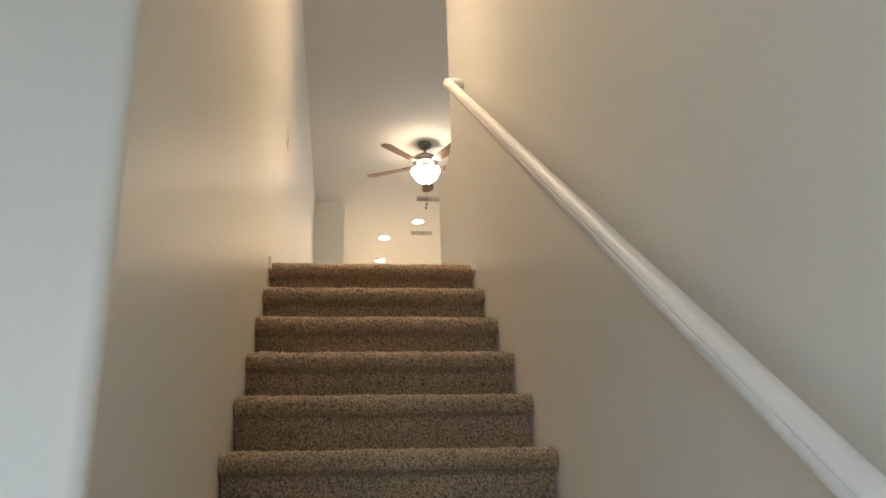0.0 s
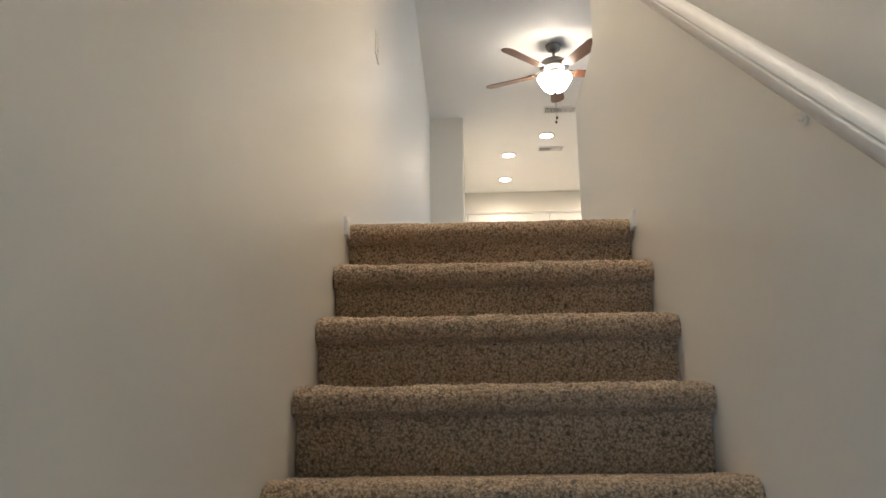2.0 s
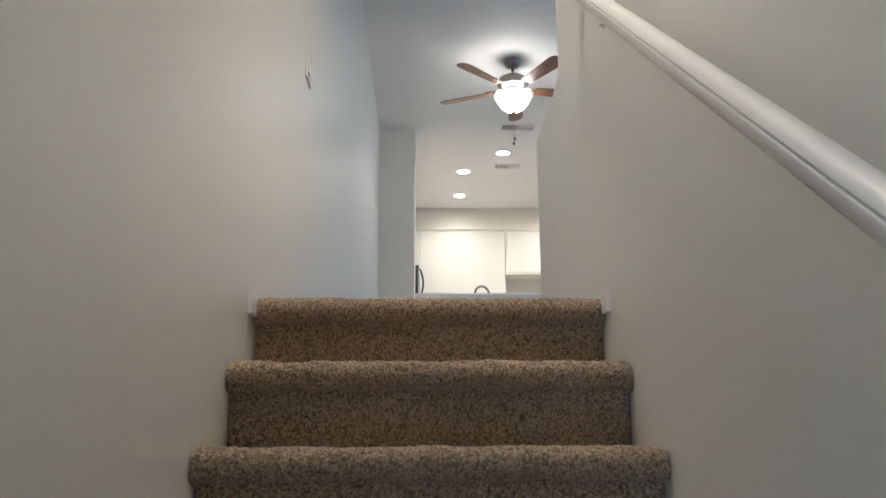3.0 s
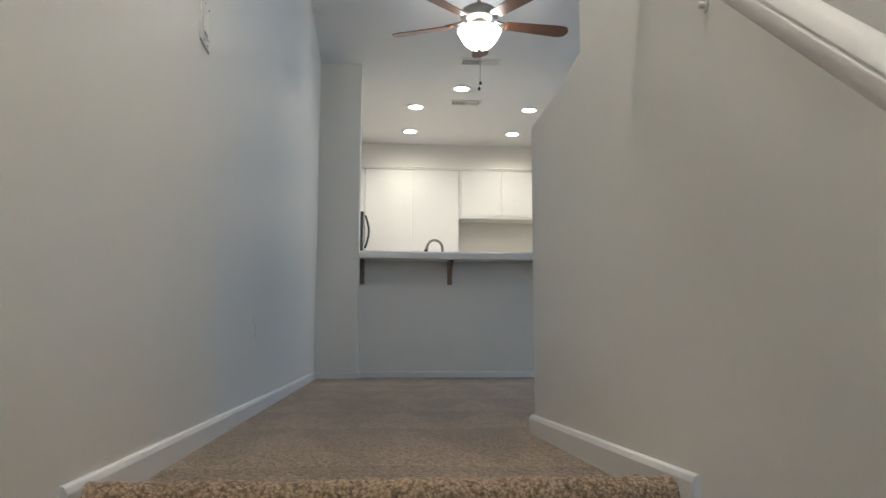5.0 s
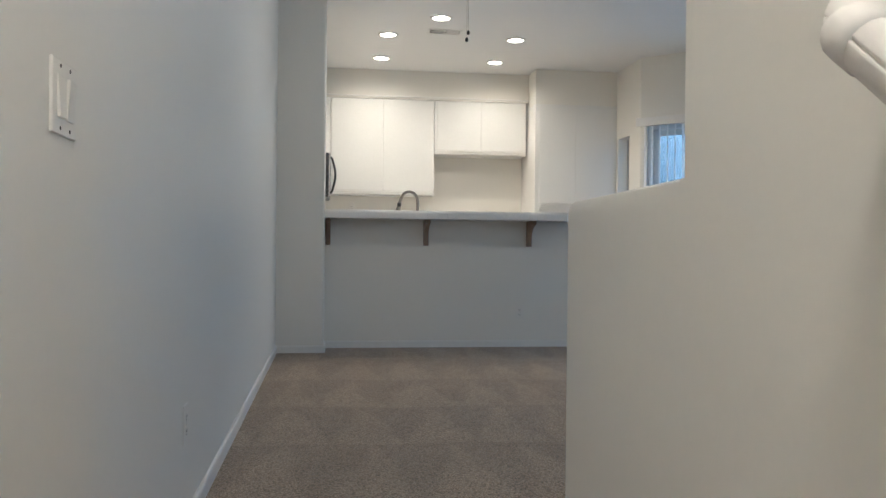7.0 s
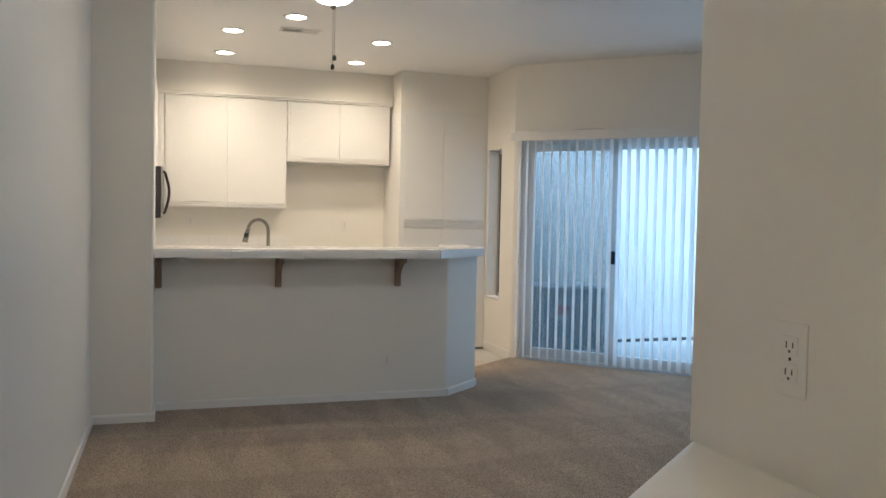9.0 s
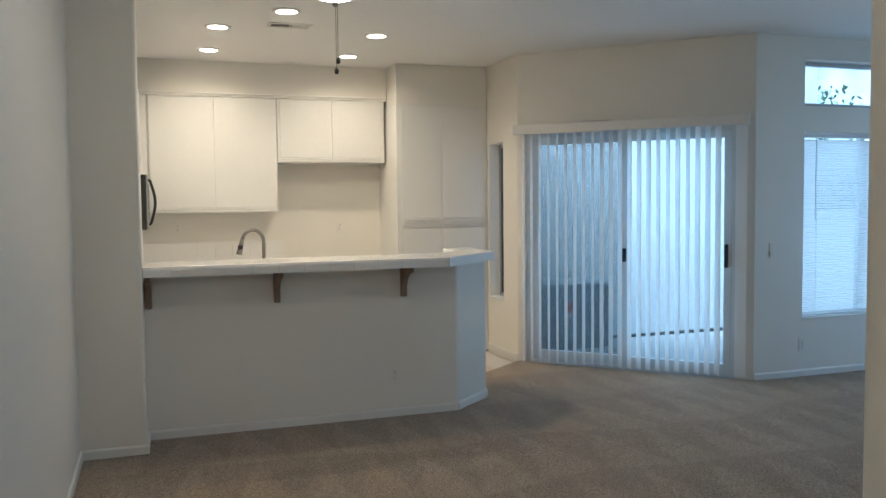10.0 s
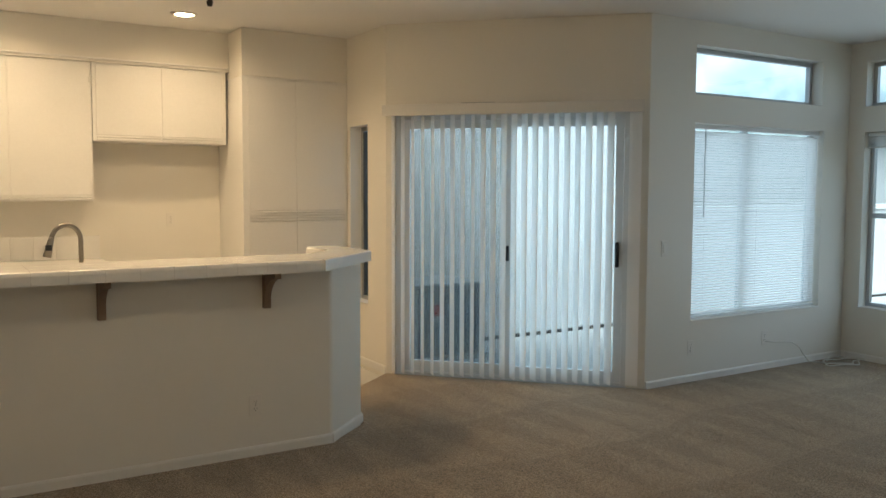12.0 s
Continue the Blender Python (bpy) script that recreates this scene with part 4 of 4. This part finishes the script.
def window(name, m, w, z0, z1, bars, rails, label, depth=0.10, material=None):
    """A framed window set deep in its opening: x along the wall, y outwards."""
    ob = thing(name, m, label, "window", kind="structure")
    f, y0, y1 = 0.035, depth, depth + 0.045
    fr = box(0.001, w - 0.001, y0, y1, z0 + 0.001, z0 + f, 0.003)
    box(0.001, w - 0.001, y0, y1, z1 - f, z1 - 0.001, 0.003, bm=fr)
    box(0.001, f, y0, y1, z0 + f + 0.0005, z1 - f - 0.0005, 0.003, bm=fr)
    box(w - f, w - 0.001, y0, y1, z0 + f + 0.0005, z1 - f - 0.0005, 0.003, bm=fr)
    part("window_frame", fr, material or VINYL, ob)
    for x in bars:
        part("mullion", box(x - 0.025, x + 0.025, y0 - 0.004, y1 - 0.004, z0 + f + 0.0005, z1 - f - 0.0005, 0.003), material or VINYL, ob)
    for z in rails:
        part("meeting_rail", box(f + 0.0005, w - f - 0.0005, y0 - 0.004, y1 - 0.004, z - 0.022, z + 0.022, 0.003), material or VINYL, ob)
    edges = [f] + sorted(bars) + [w - f]
    for a, b in zip(edges, edges[1:]):
        pane(a + 0.001, b - 0.001, z0 + f, z1 - f, y0 + 0.022, ob)
    return ob


WIN = along(DOOR_B, (7.34, 6.04))
EASTWALL = along((7.34, 6.19), (7.34, 1.40))
window("window_1", WIN @ pose(0.477, 0, 0), 1.593, 0.475, 1.985, [0.70], [], "white vinyl sliding window in a deep reveal")
window("window_2", WIN @ pose(0.475, 0, 0), 1.56, 2.195, 2.565, [], [], "shallow fixed transom window above the slider", material=ALU)
window("window_3", EASTWALL @ pose(0.30, 0, 0), 2.3, 0.46, 1.98, [1.15], [1.26], "tall window with a raised mini blind", material=ALU)
window("window_4", EASTWALL @ pose(0.30, 0, 0), 2.3, 2.2, 2.58, [1.15], [], "shallow fixed transom window in the end wall", material=ALU)
window("window_5", along((3.5, 8.8), DOOR_A) @ pose(0.70, 0, 0), 0.33, 0.53, 2.0, [], [], "narrow tall slit window beside the pantry", material=ALU)

part("gasket", box(0.036, 0.048, 0.105, 0.14, 0.568, 1.962), DARK_ALU, bpy.data.objects["window_5"], "dark glazing gasket")
part("gasket", box(0.282, 0.294, 0.105, 0.14, 0.568, 1.962), DARK_ALU, bpy.data.objects["window_5"], "dark glazing gasket")


def sill(m, w, z):
    ob = part("trim_sill", box(-0.004, w + 0.004, -0.012, 0.098, z - 0.012, z + 0.003, 0.004), TRIM)
    ob.matrix_world = m
    tagged(ob, "thin white painted window sill", "sill", kind="structure")


sill(WIN @ pose(0.477, 0, 0), 1.593, 0.478)
sill(EASTWALL @ pose(0.30, 0, 0), 2.3, 0.463)
sill(along((3.5, 8.8), DOOR_A) @ pose(0.70, 0, 0), 0.33, 0.533)


def slat_strip(width, length, bow, thick, along_z):
    """A bowed strip; its width runs along x, its length up z or along y."""
    bm = bmesh.new()
    n = 4
    rows = []
    for side in (0, 1):
        for i in range(n + 1):
            u = -0.5 + i / n
            rows.append((u * width, bow * (1 - 4 * u * u) + side * thick))
    a, b = [], []
    for x, y in rows:
        if along_z:
            a.append(bm.verts.new((x, y, 0)))
            b.append(bm.verts.new((x, y, length)))
        else:
            a.append(bm.verts.new((0, x, y)))
            b.append(bm.verts.new((length, x, y)))
    ring = list(range(n + 1)) + list(range(2 * n + 1, n, -1))
    for k in range(len(ring)):
        i, j = ring[k], ring[(k + 1) % len(ring)]
        bm.faces.new((a[i], a[j], b[j], b[i]))
    bm.faces.new([a[i] for i in ring])
    bm.faces.new([b[i] for i in ring[::-1]])
    return bm


# horizontal mini blind, lowered, on the wide window
mini = thing("mini_blind", WIN @ pose(0.485, 0.05, 0), "white lowered horizontal mini blind with tilted slats", "blind")
W1 = 1.577
part("head_rail", box(0, W1, -0.014, 0.014, 1.945, 1.975, 0.003), VINYL, mini)
part("bottom_rail", box(0, W1, -0.012, 0.012, 0.487, 0.502, 0.004), VINYL, mini)
one = part("slat", slat_strip(0.025, W1 - 0.004, 0.002, 0.0006, False), HSLAT, mini)
one.matrix_basis = pose(0.002, 0, 0.525, -46)
for i in range(1, 68):
    same_mesh("slat", one, mini, pose(0.002, 0, 0.525 + 0.0208 * i, -46 + random.uniform(-2, 2)))
for x in (0.16, 0.78, 1.42):
    part("ladder_cord", tube([(x, -0.0135, 0.50), (x, -0.0135, 1.95)], 0.001, 5), VINYL, mini)
part("tilt_wand", tube([(0.14, -0.022, 1.95), (0.13, -0.03, 1.27)], 0.0035, 6), AC_METAL, mini, "clear grey tilt wand")
mini3 = thing("mini_blind", EASTWALL @ pose(0.305, 0.05, 0), "white horizontal mini blind pulled all the way up", "blind")
part("head_rail", box(0, 2.29, -0.014, 0.014, 1.945, 1.972, 0.003), VINYL, mini3)
one3 = part("slat", slat_strip(0.025, 2.286, 0.002, 0.0006, False), HSLAT, mini3)
one3.matrix_basis = pose(0.002, 0, 1.86)
for i in range(1, 20):
    same_mesh("slat", one3, mini3, pose(0.002, 0, 1.86 + 0.004 * i))
part("bottom_rail", box(0, 2.29, -0.012, 0.012, 1.842, 1.857, 0.004), VINYL, mini3)

# sliding patio door
DW = along(DOOR_A, DOOR_B)
door = thing("door_1", DW, "white vinyl sliding glass patio door, closed", "door", kind="structure")
fr = box(0.072, 0.11, 0.03, 0.13, 0.0, 2.048, 0.003)
box(1.82, 1.858, 0.03, 0.13, 0.0, 2.048, 0.003, bm=fr)
box(0.1105, 1.8195, 0.03, 0.13, 2.01, 2.048, 0.003, bm=fr)
box(0.1105, 1.8195, 0.03, 0.13, 0.0, 0.03, 0.003, bm=fr)
part("door_frame", fr, VINYL, door)
for k, (a, b, y) in enumerate(((0.111, 0.985, 0.095), (0.925, 1.819, 0.05))):
    sf = box(a, a + 0.06, y - 0.018, y + 0.018, 0.031, 2.009, 0.003)
    box(b - 0.06, b, y - 0.018, y + 0.018, 0.031, 2.009, 0.003, bm=sf)
    box(a + 0.0605, b - 0.0605, y - 0.018, y + 0.018, 1.945, 2.009, 0.003, bm=sf)
    box(a + 0.0605, b - 0.0605, y - 0.018, y + 0.018, 0.031, 0.115, 0.003, bm=sf)
    leaf = part("sliding_leaf" if k else "fixed_leaf", sf, VINYL, door)
    g = part("pane", box(a + 0.06, b - 0.06, y - 0.003, y + 0.003, 0.115, 1.945), GLASS, leaf)
    g.visible_shadow = False
    if k:
        part("door_handle", box(1.765, 1.795, y - 0.05, y - 0.0185, 0.90, 1.09, 0.008), BLACK, leaf, "black plastic pull handle")
        part("latch", box(0.93, 0.972, y - 0.038, y - 0.0185, 0.93, 1.045, 0.005), BLACK, leaf, "dark latch plate")
scr = box(0.112, 0.14, 0.133, 0.146, 0.032, 2.008, 0.002)
box(0.957, 0.985, 0.133, 0.146, 0.032, 2.008, 0.002, bm=scr)
box(0.1405, 0.9565, 0.133, 0.146, 1.975, 2.008, 0.002, bm=scr)
box(0.1405, 0.9565, 0.133, 0.146, 0.032, 0.07, 0.002, bm=scr)
screen = part("screen_frame", scr, ALU, door, "aluminium insect screen frame")
part("screen_mesh", box(0.139, 0.958, 0.139, 0.1395, 0.068, 1.977), SCREEN, screen, "fine dark insect mesh")
tagged(part("threshold", box(0.075, 1.855, -0.004, 0.029, -0.004, 0.006, 0.002, m=None), ALU), "thin aluminium door threshold", "threshold", kind="structure").matrix_world = DW

vb = thing("vertical_blind", DW @ pose(0, 0, 0), "white vinyl vertical blind drawn with slats half open", "blind")
part("valance", box(0.0, 1.955, -0.115, -0.103, 2.032, 2.118, 0.004), TRIM, vb, "white valance board")
part("valance_end", box(1.943, 1.955, -0.1025, -0.001, 2.032, 2.118, 0.003), TRIM, vb)
part("valance_top", box(0.0, 1.9425, -0.1025, -0.001, 2.108, 2.117), TRIM, vb)
# thin grey strip added for an unidentified dark line on the valance
part("valance_strip", box(0.62, 0.88, -0.112, -0.100, 2.1185, 2.1225, 0.0015), ALU, vb, "thin grey strip on top of the valance")
part("head_track", box(0.03, 1.93, -0.085, -0.045, 2.055, 2.085, 0.004), VINYL, vb)
vs = part("slat", slat_strip(0.089, 2.0, 0.006, 0.001, True), VSLAT, vb)
xs = [0.0755 + 0.0785 * i for i in range(22)]
for i, x in enumerate(xs):
    turn = -57 + random.uniform(-5, 5)
    mm = pose(x, -0.065, 0.035, 0, 0, turn)
    if i == 0:
        vs.matrix_basis = mm
    else:
        same_mesh("slat", vs, vb, mm)
    part("stem", box(x - 0.004, x + 0.004, -0.067, -0.063, 2.035, 2.056), VINYL, vb)
last = same_mesh("slat", vs, vb, pose(1.90, -0.065, 0.035, 0, 0, -8))

# ---- outdoors ----
tagged(part("ground", prism([(-400, -400), (400, -400), (400, 400), (-400, 400)], LOW - 3.0, LOW - 0.15), GROUND), "dry bare ground stretching to the horizon", "ground", kind="structure")
tagged(part("patio_slab", prism([(3.66, 7.46), (4.97, 6.2), (14.0, 6.2), (14.0, 11.0), (3.66, 11.0)], -0.4, -0.08), CONCRETE), "pale concrete patio slab outside the glass door", "patio", kind="structure")
tagged(part("patio_wall", box(3.66, 8.0, 8.66, 8.86, -0.08, 3.3, 0.01), STUCCO), "tall pale stucco wall closing the patio", "wall", kind="structure")
part("base_gap", box(3.67, 13.9, 8.645, 8.6595, -0.079, -0.045), DARK, bpy.data.objects["patio_wall"], "dark gap at the wall's foot")
low = tagged(part("patio_parapet", box(8.005, 14.0, 8.66, 8.86, -0.08, 1.22, 0.01), STUCCO), "low pale stucco patio wall with a cap", "wall", kind="structure")
part("cap", box(8.005, 14.0, 8.62, 8.90, 1.2205, 1.29, 0.012), TRIM, low, "white cap along the wall")

ac = thing("air_conditioner", pose(4.07, 7.98, -0.08), "dark grey outdoor air conditioning unit on the patio", "air conditioner")
part("base_pad", box(-0.05, 0.76, -0.05, 0.66, 0.0, 0.05, 0.006), CONCRETE, ac)
part("body", box(0.02, 0.69, 0.02, 0.6, 0.0505, 0.68, 0.012), AC_DARK, ac, "dark louvred grille")
for cx in (0.012, 0.698):
    part("corner_post", box(cx - 0.012, cx + 0.012, 0.002, 0.03, 0.051, 0.68, 0.004), AC_METAL, ac)
part("top_cover", box(0.0, 0.71, 0.0, 0.62, 0.6805, 0.71, 0.01), AC_METAL, ac)
for i in range(16):
    part("louvre", box(0.04 + 0.0405 * i, 0.06 + 0.0405 * i, 0.004, 0.0195, 0.09, 0.66, 0.002, seg=1), AC_DARK, ac)
part("rating_label", box(0.17, 0.30, 0.0005, 0.0035, 0.42, 0.52), RED, ac, "red and white rating label")
part("rating_label", box(0.17, 0.30, 0.0005, 0.0035, 0.36, 0.4195), TRIM, ac)


def tree(x, y, z, h, seed):
    rng = random.Random(seed)
    ob = thing("tree", pose(x, y, z), "leafy green broadleaf tree beyond the patio wall", "tree")
    bm = tube([(0, 0, 0), (0.05, 0, h * 0.25), (-0.05, 0.08, h * 0.5), (0.0, 0.0, h * 0.85)], [0.18, 0.14, 0.1, 0.03], 10)
    tips = []
    for i in range(16):
        a, u = rng.uniform(0, 6.28), rng.uniform(0.4, 0.8)
        r = rng.uniform(0.8, 1.9) * (1.15 - u)  * 2
        p0 = Vector((0, 0, h * u))
        p2 = p0 + Vector((r * math.cos(a), r * math.sin(a), rng.uniform(0.5, 1.4)))
        p1 = (p0 + p2) / 2 + Vector((0, 0, 0.2))
        tube([p0, p1, p2], [0.06, 0.04, 0.015], 6, bm=bm)
        tips += [p1, p2, (p1 + p2) / 2]
    part("trunk", bm, BARK, ob, smooth=True)
    verts, faces = [], []
    for i in range(9000):
        c = rng.choice(tips) + Vector((rng.gauss(0, 0.34), rng.gauss(0, 0.34), rng.gauss(0, 0.28)))
        q = Euler((rng.uniform(0, 6.3), rng.uniform(0, 6.3), rng.uniform(0, 6.3))).to_matrix()
        s = rng.uniform(0.04, 0.075)
        k = len(verts)
        for px, py, pz in ((-s, 0, 0), (0, -0.45 * s, 0.1 * s), (s, 0, 0), (0, 0.45 * s, 0.1 * s)):
            verts.append(c + q @ Vector((px, py, pz)))
        faces.append((k, k + 1, k + 2, k + 3))
    me = bpy.data.meshes.new("crown")
    me.from_pydata(verts, [], faces)
    me.materials.append(LEAF)
    cr = new("crown", me)
    cr.parent = ob
    tagged(cr, "uneven crown of small green leaves")
    return ob


tree(11.6, 14.2, LOW - 0.15, 5.9, 3)


def house(x, y, w, d, h, label):
    ob = thing("house", pose(x, y, LOW - 0.15), label, "house")
    ow = part("wall", box(0, w, 0, d, 0, h), STUCCO, ob)
    bm = bmesh.new()
    o = 0.5
    v = [bm.verts.new(p) for p in ((-o, -o, h), (w + o, -o, h), (w + o, d + o, h), (-o, d + o, h), (w * 0.5, d * 0.25, h + 1.6), (w * 0.5, d * 0.75, h + 1.6))]
    for f in ((0, 1, 4), (1, 2, 5, 4), (2, 3, 5), (3, 0, 4, 5), (3, 2, 1, 0)):
        bm.faces.new([v[i] for i in f])
    part("roof", bm, ROOF, ob, "brown shingle hipped roof")
    for j in range(int(d // 3)):
        for zz in (0.9, 3.6):
            if zz + 1.4 > h:
                continue
            wn_ = part("window", box(-0.06, -0.001, 1.0 + 3 * j, 2.6 + 3 * j, zz, zz + 1.3, 0.01), VINYL, ob, "white framed window")
            part("pane", box(-0.066, -0.0605, 1.08 + 3 * j, 2.52 + 3 * j, zz + 0.08, zz + 1.22), AC_METAL, wn_)
    return ob


house(19.0, 3.0, 8.0, 11.0, 5.6, "pale two-storey stucco house across the yard")
